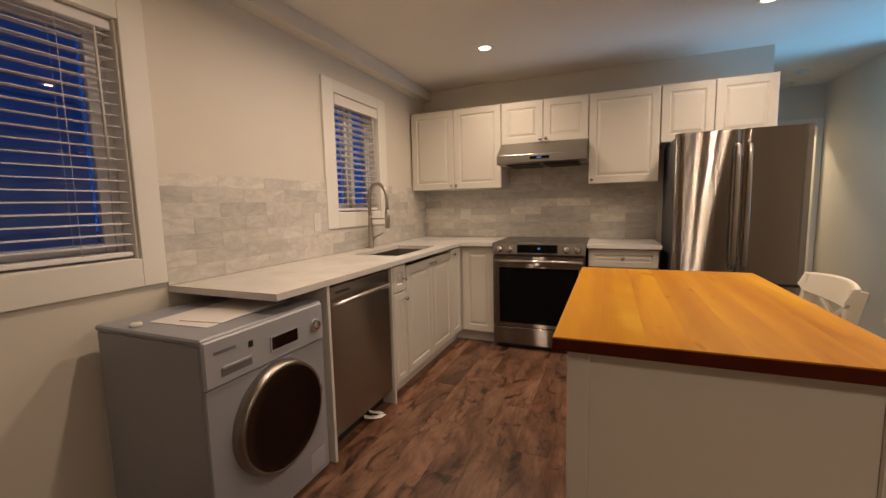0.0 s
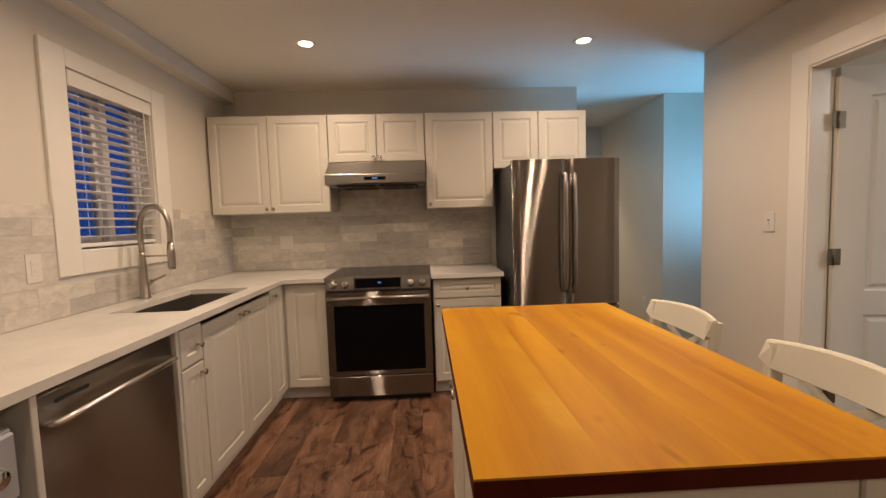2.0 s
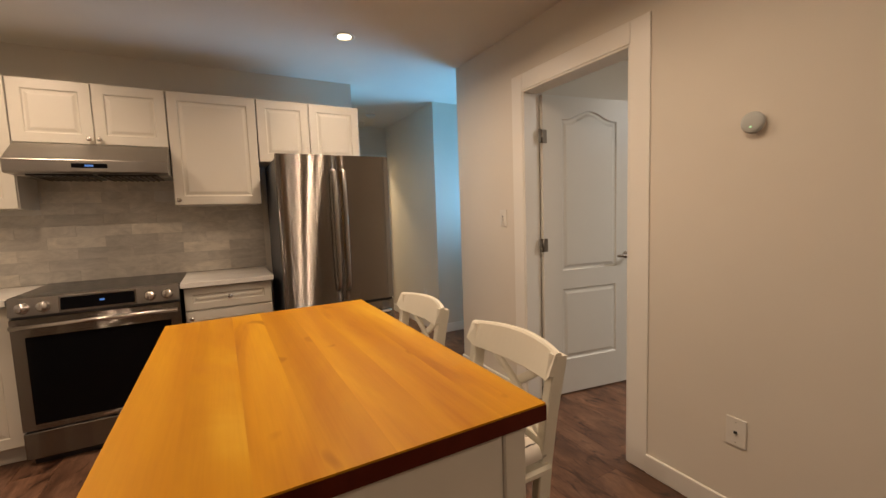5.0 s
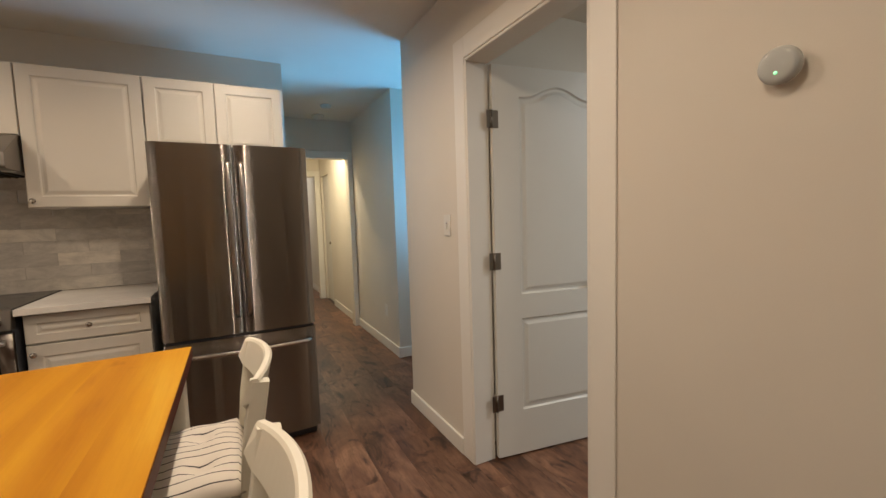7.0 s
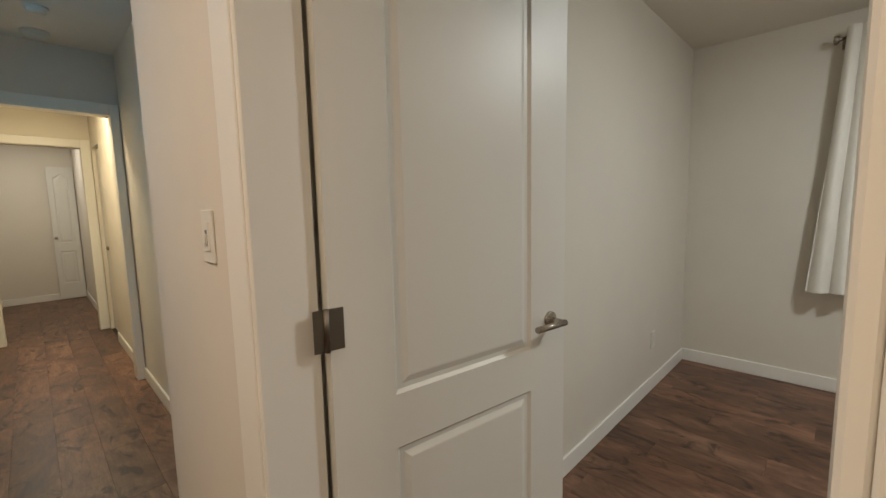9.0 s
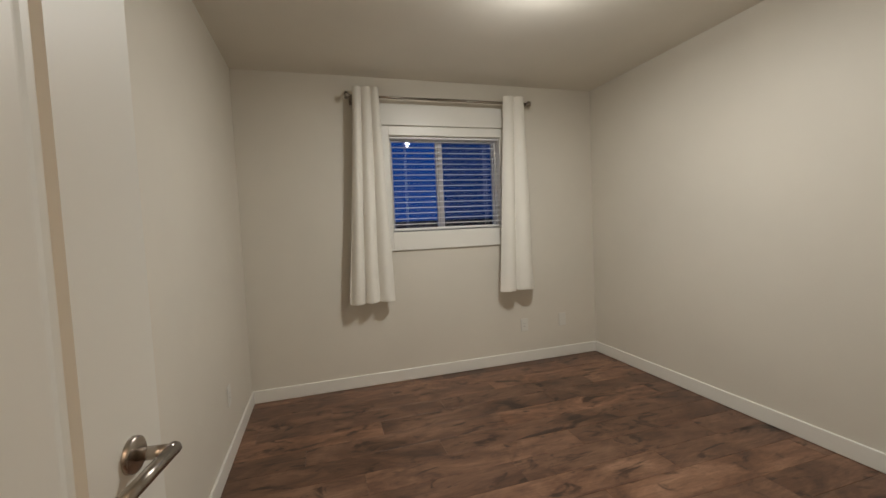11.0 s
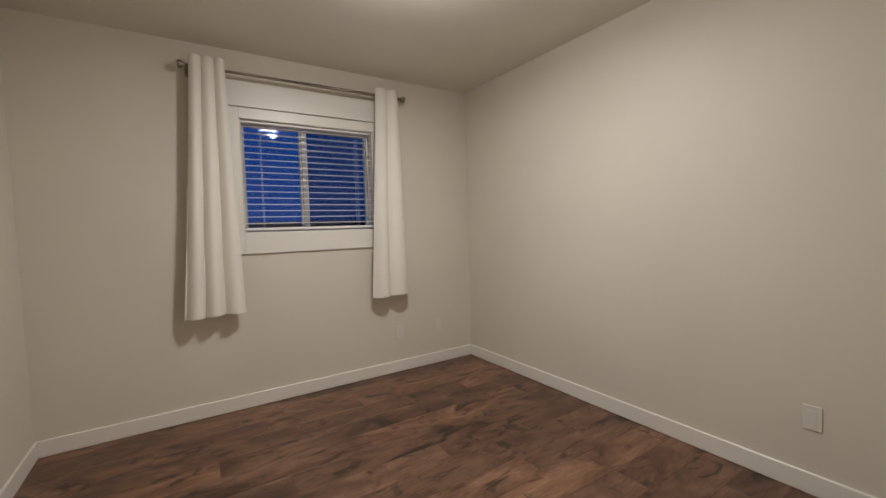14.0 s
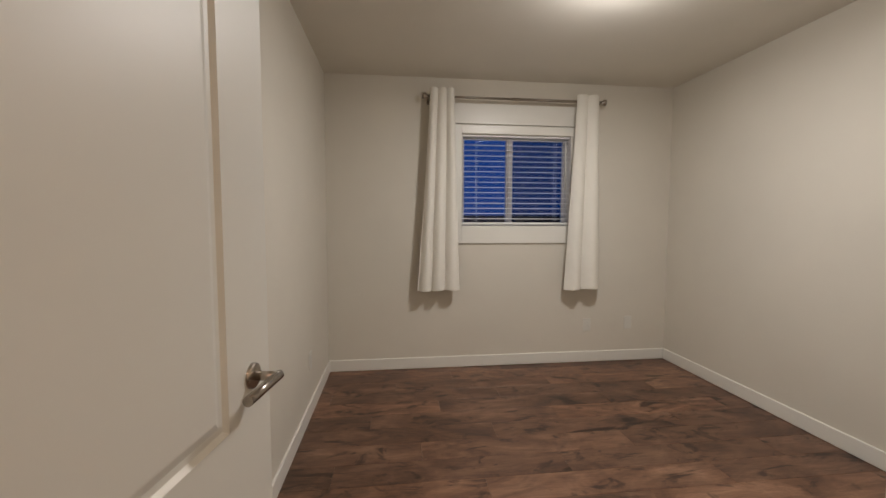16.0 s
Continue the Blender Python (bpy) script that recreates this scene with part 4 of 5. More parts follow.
def range_hood():
    x0, x1 = 0.952, 1.710
    h = thing("range_hood", "stainless steel under-cabinet range hood with sloped front", "range hood", (1.33, 3.75, 1.62))
    bm = bmesh.new()
    prof = [(4.0, 1.815), (3.66, 1.815), (3.485, 1.700), (3.485, 1.632), (3.50, 1.622), (4.0, 1.622)]
    a = [bm.verts.new((x0, y, z)) for y, z in prof]
    e = [bm.verts.new((x1, y, z)) for y, z in prof]
    for i in range(6):
        bm.faces.new((a[i], a[(i + 1) % 6], e[(i + 1) % 6], e[i]))
    bm.faces.new(a)
    bm.faces.new(e[::-1])
    bmesh.ops.bevel(bm, geom=bm.edges[:], offset=0.002, segments=1, affect="EDGES")
    shell = part("shell", bm, PANEL_STEEL, h)
    part("control_strip", block((1.245, 3.4825, 1.655), (1.410, 3.4855, 1.680), 0.0008), BLACK_GLASS, shell, "black control strip")
    part("clock", block((1.305, 3.4815, 1.662), (1.345, 3.4826, 1.673), 0.0003), DISPLAY, shell, "blue lit digits")
    for i, (fx0, fx1) in enumerate(((1.03, 1.33), (1.35, 1.65))):
        f = part("filter", block((fx0, 3.53, 1.612), (fx1, 3.88, 1.622), 0.002), DARK, h, "dark baffle filter")
        n = 9
        me = mesh_of("baffle", block((0, -0.165, 0), (0.012, 0.165, 0.006), 0.002), STEEL_V)
        for j in range(n):
            ob = new("baffle", me)
            ob.parent = f
            ob.matrix_basis = Matrix.Translation((fx0 + 0.02 + j * 0.0305, 3.705, 1.606))
    part("lamp_cover", lathe(bmesh.new(), [(0.0, -0.004), (0.026, -0.004), (0.03, 0.0)], pose(1.00, 3.62, 1.621), 20), PLASTIC, h)
    part("lamp_cover", lathe(bmesh.new(), [(0.0, -0.004), (0.026, -0.004), (0.03, 0.0)], pose(1.675, 3.62, 1.621), 20), PLASTIC, h)


range_hood()


def fridge():
    x0, x1, yf = 2.318, 3.092, 3.225
    xm = 2.707
    f = thing("refrigerator", "stainless steel french-door refrigerator with bottom freezer drawer", "refrigerator", (2.705, 3.6, 0.0))
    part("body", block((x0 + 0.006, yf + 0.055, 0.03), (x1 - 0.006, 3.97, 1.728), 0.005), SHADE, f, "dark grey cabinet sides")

    def skin(xa, xb, za, zb, bow=0.003):
        """A gently bowed door front with rolled side edges."""
        bm = bmesh.new()
        n = 14
        front = []
        for i in range(n + 1):
            k = i / n
            x = xa + (xb - xa) * k
            edge = min(k, 1 - k) * (xb - xa)
            y = yf - bow * (1 - ((x - xm) / (x1 - xm)) ** 2) + 0.016 * max(0, 1 - edge / 0.014) ** 2
            front.append((x, y))
        cols = [[bm.verts.new((x, y, z)) for z in (za, zb)] for x, y in front]
        for a, e in zip(cols, cols[1:]):
            bm.faces.new((a[0], e[0], e[1], a[1])).smooth = True
        bk = [[bm.verts.new((x, yf + 0.05, z)) for z in (za, zb)] for x in (xa, xb)]
        bm.faces.new((bk[0][0], bk[0][1], bk[1][1], bk[1][0]))
        for z in (za, zb):
            bm.faces.new([bm.verts.new((x, y, z)) for x, y in front] + [bm.verts.new((xb, yf + 0.05, z)), bm.verts.new((xa, yf + 0.05, z))])
        for (x, y) in (front[0], front[-1]):
            bm.faces.new([bm.verts.new(p) for p in ((x, y, za), (x, y, zb), (x, yf + 0.05, zb), (x, yf + 0.05, za))])
        return bm

    for xa, xb, hx in ((x0, xm - 0.003, 2.677), (xm + 0.003, x1, 2.742)):
        d = part("door", skin(xa, xb, 0.700, 1.742), STEEL_V, f)
        pts = [(hx, yf - 0.014, 0.800), (hx, yf - 0.052, 0.835), (hx, yf - 0.064, 0.90)]
        pts += [(hx, yf - 0.064 - 0.006 * math.sin(math.pi * i / 6), 0.90 + 0.66 * i / 6) for i in range(1, 6)]
        pts += [(hx, yf - 0.064, 1.56), (hx, yf - 0.058, 1.625), (hx, yf - 0.014, 1.640)]
        part("door_handle", sweep(bmesh.new(), pts, bar_section(0.0125, 0.009, 0.004), (0, -1, 0)), HANDLE, d)
    dr = part("freezer_drawer", skin(x0, x1, 0.055, 0.682), STEEL_V, f)
    pts = [(2.43, yf - 0.012, 0.612), (2.45, yf - 0.05, 0.613)]
    pts += [(2.47 + 0.55 * i / 10, yf - 0.056 - 0.020 * math.sin(math.pi * i / 10), 0.614) for i in range(11)]
    pts += [(3.04, yf - 0.045, 0.613), (3.055, yf - 0.004, 0.612)]
    part("drawer_handle", sweep(bmesh.new(), pts, circle(0.013, 12)), CHROME, dr)
    part("badge", lathe(bmesh.new(), [(0.0, 0.003), (0.011, 0.003), (0.012, 0.0)], pose(2.845, yf - 0.0155, 0.585, 90, 0, 0), 18), CHROME, dr, "small round metal badge")
    part("gasket", block((x0 + 0.015, yf + 0.012, 0.66), (x1 - 0.015, yf + 0.05, 0.72), 0.002), DARK, f)
    part("gasket", block((xm - 0.02, yf + 0.012, 0.72), (xm + 0.02, yf + 0.05, 1.73), 0.002), DARK, f)
    part("grille", block((x0 + 0.02, yf + 0.04, 0.0), (x1 - 0.02, yf + 0.06, 0.05), 0.003), DARK, f)


fridge()

# ---- island and stools ----


def island():
    x0, x1, y0, y1, zt = 1.759, 2.540, 0.985, 2.243, 0.921
    t = thing("kitchen_island", "cream painted island with an orange butcher-block top", "kitchen island", ((x0 + x1) / 2, (y0 + y1) / 2, 0.0))
    top = part("tabletop", cells([x0, x0 + 0.006, x1 - 0.006, x1], [y0, y0 + 0.006, y1 - 0.006, y1], lambda u, v: True, 0.884, zt - 0.004, lambda u, v, w: (u, v, w)), BUTCHER_EDGE, t, "dark red tabletop edge")
    n, gap = 7, 0.0
    widths = [0.118, 0.112, 0.105, 0.116, 0.108, 0.112, 0.110]
    k = (x1 - x0 - 0.002) / sum(widths)
    x = x0 + 0.001
    for w in widths:
        a = w * k
        bm = block((-a / 2 + gap / 2, y0 + 0.001, 0.0), (a / 2 - gap / 2, y1 - 0.001, 0.004), 0.00006)
        st = part("stave", bm, BUTCHER, top)
        st.location = (x + a / 2, 0, zt - 0.0038)
        x += a
    bx0, bx1, by0, by1, zb = 1.795, 2.522, 1.03, 2.20, 0.883
    part("body", block((bx0 + 0.012, by0 + 0.02, 0.09), (2.17, by1 - 0.012, zb - 0.02), 0.003), ISLAND, t)
    part("plinth", block((bx0 + 0.05, by0 + 0.03, 0.0), (2.15, by1 - 0.05, 0.09), 0.003), ISLAND, t)
    for px0, px1, py0, py1 in ((bx0, bx0 + 0.058, by0, by0 + 0.058), (bx1 - 0.058, bx1, by0, by0 + 0.058), (bx1 - 0.058, bx1, by1 - 0.058, by1), (bx0, bx0 + 0.058, by1 - 0.058, by1)):
        part("leg", block((px0, py0, 0.0), (px1, py1, zb), 0.004), ISLAND, t)
    part("apron", block((bx1 - 0.04, by0 + 0.058, 0.80), (bx1 - 0.012, by1 - 0.058, zb), 0.003), ISLAND, t)
    part("apron", block((bx0 + 0.058, by1 - 0.03, 0.80), (bx1 - 0.058, by1 - 0.008, zb), 0.003), ISLAND, t)
    part("end_panel", block((bx0 + 0.0585, by0 + 0.007, 0.085), (bx1 - 0.0585, by0 + 0.03, zb), 0.001), ISLAND, t)
    for i in range(2):
        ya = by0 + 0.064 + i * 0.525
        bm = raised_panel(0.52, 0.74)
        bmesh.ops.transform(bm, matrix=pose(bx0 + 0.012, ya + 0.52, 0.115, 0, 0, -90), verts=bm.verts)
        d = part("door", bm, ISLAND, t)
        part("knob", knob(pose(bx0 - 0.007, ya + (0.48 if i == 0 else 0.04), 0.80, 0, -90, 0)), CHROME, d)


island()


def stool(x, y):
    """A bar stool that faces -x; x: the back of its seat, y: its middle."""
    s = thing("bar_stool", "white painted cross-back wooden bar stool at the island", "bar stool", (x - 0.19, y, 0.0), group="bar stools at the island")
    seat_z, rail_z = 0.660, 0.957
    bm = block((x - 0.375, y - 0.195, seat_z - 0.026), (x + 0.005, y + 0.195, seat_z), 0.008)
    part("seat", bm, STOOL, s)
    for dy in (-0.155, 0.155):
        part("leg", sweep(bmesh.new(), [(x - 0.375, y + dy * 1.08, 0.0), (x - 0.345, y + dy, seat_z - 0.026)], bar_section(0.0185, 0.0185), (1, 0, 0), False), STOOL, s)
        part("back_post", sweep(bmesh.new(), [(x - 0.045, y + dy * 0.94, 0.0), (x - 0.026, y + dy * 0.98, 0.35), (x - 0.002, y + dy * 1.06, seat_z), (x + 0.010, y + dy * 1.12, 0.79), (x + 0.036, y + dy * 1.18, 0.944)], bar_section(0.0145, 0.021), (1, 0, 0), False), STOOL, s)
        part("side_stretcher", sweep(bmesh.new(), [(x - 0.36, y + dy * 1.05, 0.24), (x - 0.032, y + dy * 0.97, 0.24)], bar_section(0.009, 0.016), (0, 0, 1), False), STOOL, s)
    part("footrest", sweep(bmesh.new(), [(x - 0.364, y - 0.172, 0.19), (x - 0.364, y + 0.172, 0.19)], bar_section(0.011, 0.02), (0, 0, 1), False), STOOL, s)
    part("stretcher", sweep(bmesh.new(), [(x - 0.030, y - 0.15, 0.27), (x - 0.030, y + 0.15, 0.27)], bar_section(0.009, 0.016), (0, 0, 1), False), STOOL, s)
    # bowed top rail, taller in the middle
    pts = []
    for i in range(17):
        k = i / 16 * 2 - 1
        pts.append((x + 0.014 + 0.042 * (1 - k * k), y + 0.196 * k, 0.0))
    bm = bmesh.new()
    rings = []
    for i, p in enumerate(pts):
        k = i / 16 * 2 - 1
        top, low = rail_z - 0.004 * k * k + 0.006 * (1 - k * k), 0.876 - 0.012 * (1 - k * k)
        low += 0.02 * max(0, abs(k) - 0.9) / 0.1
        lean = 0.022
        sec = [(-0.011, low + 0.004), (-0.007, low), (0.007, low), (0.011, low + 0.004), (0.011 + lean, top - 0.006), (0.006 + lean, top), (-0.006 + lean, top), (-0.011 + lean, top - 0.006)]
        rings.append([bm.verts.new((p[0] + a - 0.012, p[1], z)) for a, z in sec])
    for r0, r1 in zip(rings, rings[1:]):
        for j in range(8):
            fc = bm.faces.new((r0[j], r0[(j + 1) % 8], r1[(j + 1) % 8], r1[j]))
    bm.faces.new(rings[0][::-1])
    bm.faces.new(rings[-1])
    part("top_rail", bm, STOOL, s)
    for sgn in (-1, 1):
        pts = []
        for i in range(9):
            k = i / 8
            pts.append((x + 0.004 + 0.036 * k + 0.018 * math.sin(math.pi * k) + 0.004 * sgn, y + sgn * (0.150 - 0.245 * k), seat_z + 0.045 + (0.868 - seat_z - 0.045) * k))
        part("cross_slat", sweep(bmesh.new(), pts, bar_section(0.013, 0.006, 0.002), (1, 0, 0)), STOOL, s)
    part("lower_rail", sweep(bmesh.new(), [(x + 0.0, y - 0.17, seat_z + 0.04), (x + 0.018, y, seat_z + 0.04), (x + 0.0, y + 0.17, seat_z + 0.04)], bar_section(0.008, 0.016), (0, 0, 1), False), STOOL, s)
    return s


def cushion(x, y):
    """A tufted seat pad with sagging middle and puffed edges."""
    n = 20
    bm = bmesh.new()
    w, d, z0 = 0.385, 0.365, 0.661
    grid = []
    for side in (1, 0):
        rows = []
        for i in range(n + 1):
            row = []
            for j in range(n + 1):
                u, v = i / n * 2 - 1, j / n * 2 - 1
                r = max(abs(u), abs(v))
                puff = (1 - r ** 6) ** 0.5
                tuft = sum(math.exp(-((u - a) ** 2 + (v - c) ** 2) / 0.022) for a in (-0.42, 0.42) for c in (-0.42, 0.42))
                seam = math.exp(-(u - 0.0) ** 2 / 0.01) * 0.25
                hgt = 0.021 + 0.040 * puff - 0.026 * tuft - 0.008 * seam if side else 0.021 - 0.021 * puff
                sq = 1 - 0.035 * (u * u * v * v)
                row.append(bm.verts.new((x - d / 2 - 0.004 + u * d / 2 * sq, y + v * w / 2 * sq, z0 + hgt + 0.0025 * math.sin(9 * u + 5 * v + y * 7))))
            rows.append(row)
        grid.append(rows)
    for rows in grid:
        for i in range(n):
            for j in range(n):
                f = bm.faces.new((rows[i][j], rows[i + 1][j], rows[i + 1][j + 1], rows[i][j + 1]))
                f.smooth = True
    bmesh.ops.remove_doubles(bm, verts=bm.verts, dist=0.0055)
    solo("seat_cushion", bm, STRIPED, "white seat cushion with thin dark stripes on a stool", "cushion", "striped seat cushions")


first = stool(2.684, 1.317)
copy_thing(first, pose(2.682 - 0.19, 1.932, 0.0))
cushion(2.684, 1.317)
cushion(2.682, 1.932)

# ---- wall fittings ----


def plate(name, label, category, p, normal, w, h, bits, group=""):
    """A cover plate at p on a wall; bits: (u, v, half width, half height, depth, material, name)."""
    turn = {"-x": -90, "+x": 90, "-y": 0, "+y": 180}[normal]
    t = thing(name, label, category, p, group, m=pose(*p, 0, 0, turn))
    pl = part("cover_plate", block((-w / 2, -0.006, -h / 2), (w / 2, 0.0, h / 2), 0.0025), PLASTIC, t)
    for u, v, a, c, d, mat, nm in bits:
        part(nm, block((u - a, -0.006 - d, v - c), (u + a, -0.0058, v + c), 0.0008), mat, pl)
    return t


SOCK = [(0, 0.0, 0.0165, 0.033, 0.002, PLASTIC, "socket_face"), (-0.006, 0.017, 0.001, 0.004, 0.0023, DARK, "slot"), (0.006, 0.017, 0.001, 0.004, 0.0023, DARK, "slot"),
        (-0.006, -0.013, 0.001, 0.004, 0.0023, DARK, "slot"), (0.006, -0.013, 0.001, 0.004, 0.0023, DARK, "slot")]
SWITCH = [(0, 0, 0.0165, 0.033, 0.002, PLASTIC, "rocker_base"), (0, -0.002, 0.0075, 0.017, 0.0026, RUBBER, "toggle_slot"), (0, -0.006, 0.006, 0.012, 0.007, PLASTIC, "toggle")]
COAX = [(0, 0.0, 0.0055, 0.0055, 0.006, DARK, "jack"), (0, 0.042, 0.002, 0.002, 0.001, CHROME, "screw"), (0, -0.042, 0.002, 0.002, 0.001, CHROME, "screw")]
WO = "white wall outlets"
plate("wall_outlet", "white outlet on the marble backsplash beside the window", "outlet", (0.0105, 2.178, 1.18), "+x", 0.072, 0.125, SOCK, WO)
plate("wall_outlet", "wide pale double outlet on the backsplash", "outlet", (0.482, 3.9895, 1.18), "-y", 0.118, 0.115, [(-0.025, 0, 0.0165, 0.033, 0.002, PLASTIC, "socket_face"), (0.025, 0, 0.0165, 0.033, 0.002, PLASTIC, "socket_face")], WO)
plate("light_switch", "white light switch beside the bedroom door", "switch", (EAST, 2.705, 1.268), "-x", 0.074, 0.117, SWITCH)
plate("wall_jack", "white cover plate with a dark jack low on the wall", "outlet", (EAST, 1.194, 0.395), "-x", 0.074, 0.117, COAX, WO)
plate("wall_outlet", "white outlet low under the bedroom window", "outlet", (BED_E, 0.312, 0.342), "-x", 0.072, 0.115, SOCK, WO)
plate("wall_outlet", "white blank plate low near the bedroom corner", "outlet", (BED_E, -0.085, 0.352), "-x", 0.072, 0.118, [], WO)
plate("wall_outlet", "white outlet low on the plain bedroom wall", "outlet", (4.672, BED_S, 0.347), "+y", 0.069, 0.110, SOCK[:1], WO)
plate("wall_jack", "white plate with a dark jack on the bedroom wall", "outlet", (4.2, BED_S, 0.340), "+y", 0.068, 0.106, COAX, WO)
plate("wall_outlet", "white outlet low beside the bedroom door wall", "outlet", (6.45, BED_N, 0.36), "-y", 0.072, 0.115, SOCK, WO)
plate("wall_outlet", "white outlet low on the hallway wall", "outlet", (4.013, 4.58, 0.39), "-x", 0.072, 0.115, SOCK, WO)


def thermostat():
    m = pose(EAST, 1.162, 1.612, 0, -90, 0)
    t = thing("thermostat", "round white thermostat on the wall with green light", "thermostat", (0, 0, 0), m=m)
    b = part("base", lathe(bmesh.new(), [(0.034, 0.0), (0.036, 0.004), (0.0365, 0.008), (0.034, 0.011)], Matrix.Identity(4), 40), PLASTIC, t)
    part("dome", lathe(bmesh.new(), [(0.036, 0.009), (0.0385, 0.014), (0.0392, 0.020), (0.038, 0.026), (0.0345, 0.0295), (0.028, 0.0312), (0.015, 0.0322), (0.0, 0.0325)], Matrix.Identity(4), 40), DIAL, t, "glossy pale grey dome")
    part("indicator", lathe(bmesh.new(), [(0.0, 0.0008), (0.0032, 0.0006), (0.0036, 0.0)], pose(-0.016, 0.002, 0.0320), 12), GREEN, b, "tiny green light")


thermostat()


def downlight(x, y):
    d = thing("downlight", "round recessed ceiling downlight, switched on", "ceiling light", (x, y, H), "recessed downlights")
    part("trim_ring", lathe(bmesh.new(), [(0.0455, 0.0), (0.047, -0.004), (0.066, -0.005), (0.070, -0.001), (0.070, 0.0)], pose(x, y, H), 32), PLASTIC, d)
    part("lens", lathe(bmesh.new(), [(0.0, -0.003), (0.043, -0.003), (0.045, 0.0)], pose(x, y, H), 32), LAMP, d, "glowing warm lens")


# the four seen downlights, then the added unseen row
for lx, ly in DOWNLIGHTS + UNSEEN_LIGHTS:
    downlight(lx, ly)


def ceiling_dome(x, y):
    d = thing("ceiling_light", "round frosted flush-mount ceiling light, switched on", "ceiling light", (x, y, H))
    part("base_ring", lathe(bmesh.new(), [(0.0, 0.0), (0.15, 0.0), (0.155, -0.012), (0.148, -0.022), (0.0, -0.022)], pose(x, y, H), 40), CHROME, d)
    g2 = part("shade", lathe(bmesh.new(), [(0.145, -0.022), (0.142, -0.045), (0.12, -0.07), (0.08, -0.088), (0.03, -0.095), (0.0, -0.096)], pose(x, y, H), 40), BED_LAMP, d, "frosted white glass shade")


ceiling_dome(5.62, 0.93)
# invented housing for the added south fill lamp, out of view
ceiling_dome(2.9, -0.9)


def smoke_detector(x, y, k, label):
    sd = thing("smoke_detector", label, "smoke detector", (x, y, H), "hallway detectors")
    part("base", lathe(bmesh.new(), [(0.0, 0.0), (0.062 * k, 0.0), (0.063 * k, -0.012), (0.058 * k, -0.018), (0.0, -0.018)], pose(x, y, H), 28), PLASTIC, sd)
    part("cover", lathe(bmesh.new(), [(0.05 * k, -0.018), (0.046 * k, -0.034), (0.03 * k, -0.04), (0.0, -0.041)], pose(x, y, H), 28), PLASTIC, sd)


smoke_detector(3.60, 5.44, 1.15, "round white smoke detector on the hallway ceiling")
smoke_detector(3.60, 5.0, 0.9, "smaller white alarm beside the hallway smoke detector")

# ---- doors ----


def outline(x0, x1, z0, z1, rise, d, n=14):
    """A panel's outline at the inset d; rise: how far its top arches up in the middle."""
    pts = [(x0 + d, z0 + d), (x1 - d, z0 + d)]
    for i in range(n + 1):
        k = i / n
        s = 0.5 - 0.5 * math.cos(2 * math.pi * min(max((k - 0.06) / 0.88, 0), 1))
        pts.append((x1 - d - (x1 - x0 - 2 * d) * k, z1 - d + rise * s))
    return pts


def door_face(bm, w, h, y, sgn, panels):
    """One face of a moulded door at y, with sunk panels; sgn: -1 when it looks towards -y."""
    edges = []

    def ring(pts, yy):
        return [bm.verts.new((a, yy, c)) for a, c in pts]

    def join(vs):
        return [bm.edges.new((vs[i], vs[(i + 1) % len(vs)])) for i in range(len(vs))]

    outer = ring([(0, 0), (w, 0), (w, h), (0, h)], y)
    edges += join(outer)
    for p in panels:
        loops = [ring(outline(*p, d), y - sgn * dep) for d, dep in ((0, 0), (0.008, 0.008), (0.020, 0.008), (0.036, 0.002), (0.040, 0.0015))]
        edges += join(loops[0])
        for a, e in zip(loops, loops[1:]):
            for i in range(len(a)):
                bm.faces.new((a[i], a[(i + 1) % len(a)], e[(i + 1) % len(a)], e[i]))
        bm.faces.new(loops[-1])
    bmesh.ops.triangle_fill(bm, use_beauty=True, use_dissolve=False, edges=edges)
    return outer


def panel_door_leaf(w, h, t, panels):
    bm = bmesh.new()
    a = door_face(bm, w, h, 0.0, -1, panels)
    e = door_face(bm, w, h, t, 1, panels)
    for i in range(4):
        bm.faces.new((a[i], a[(i + 1) % 4], e[(i + 1) % 4], e[i]))
    return bm


def lever_set(leaf, x, z, y, sgn):
    """A round rose with a straight lever that points towards the hinges."""
    turn = 90 if sgn < 0 else -90
    rose = part("door_handle", lathe(bmesh.new(), [(0.0, 0.008), (0.022, 0.008), (0.0255, 0.006), (0.026, 0.0)], pose(x, y, z, turn, 0, 0), 28), LEVER, leaf, "satin nickel lever handle")
    part("neck", rod(bmesh.new(), (x, y, z), (x, y + sgn * 0.056, z), 0.0095, 16), LEVER, rose)
    part("lever", rod(bmesh.new(), (x + 0.009, y + sgn * 0.052, z), (x - 0.118, y + sgn * 0.052, z), 0.0095, 16), LEVER, rose)


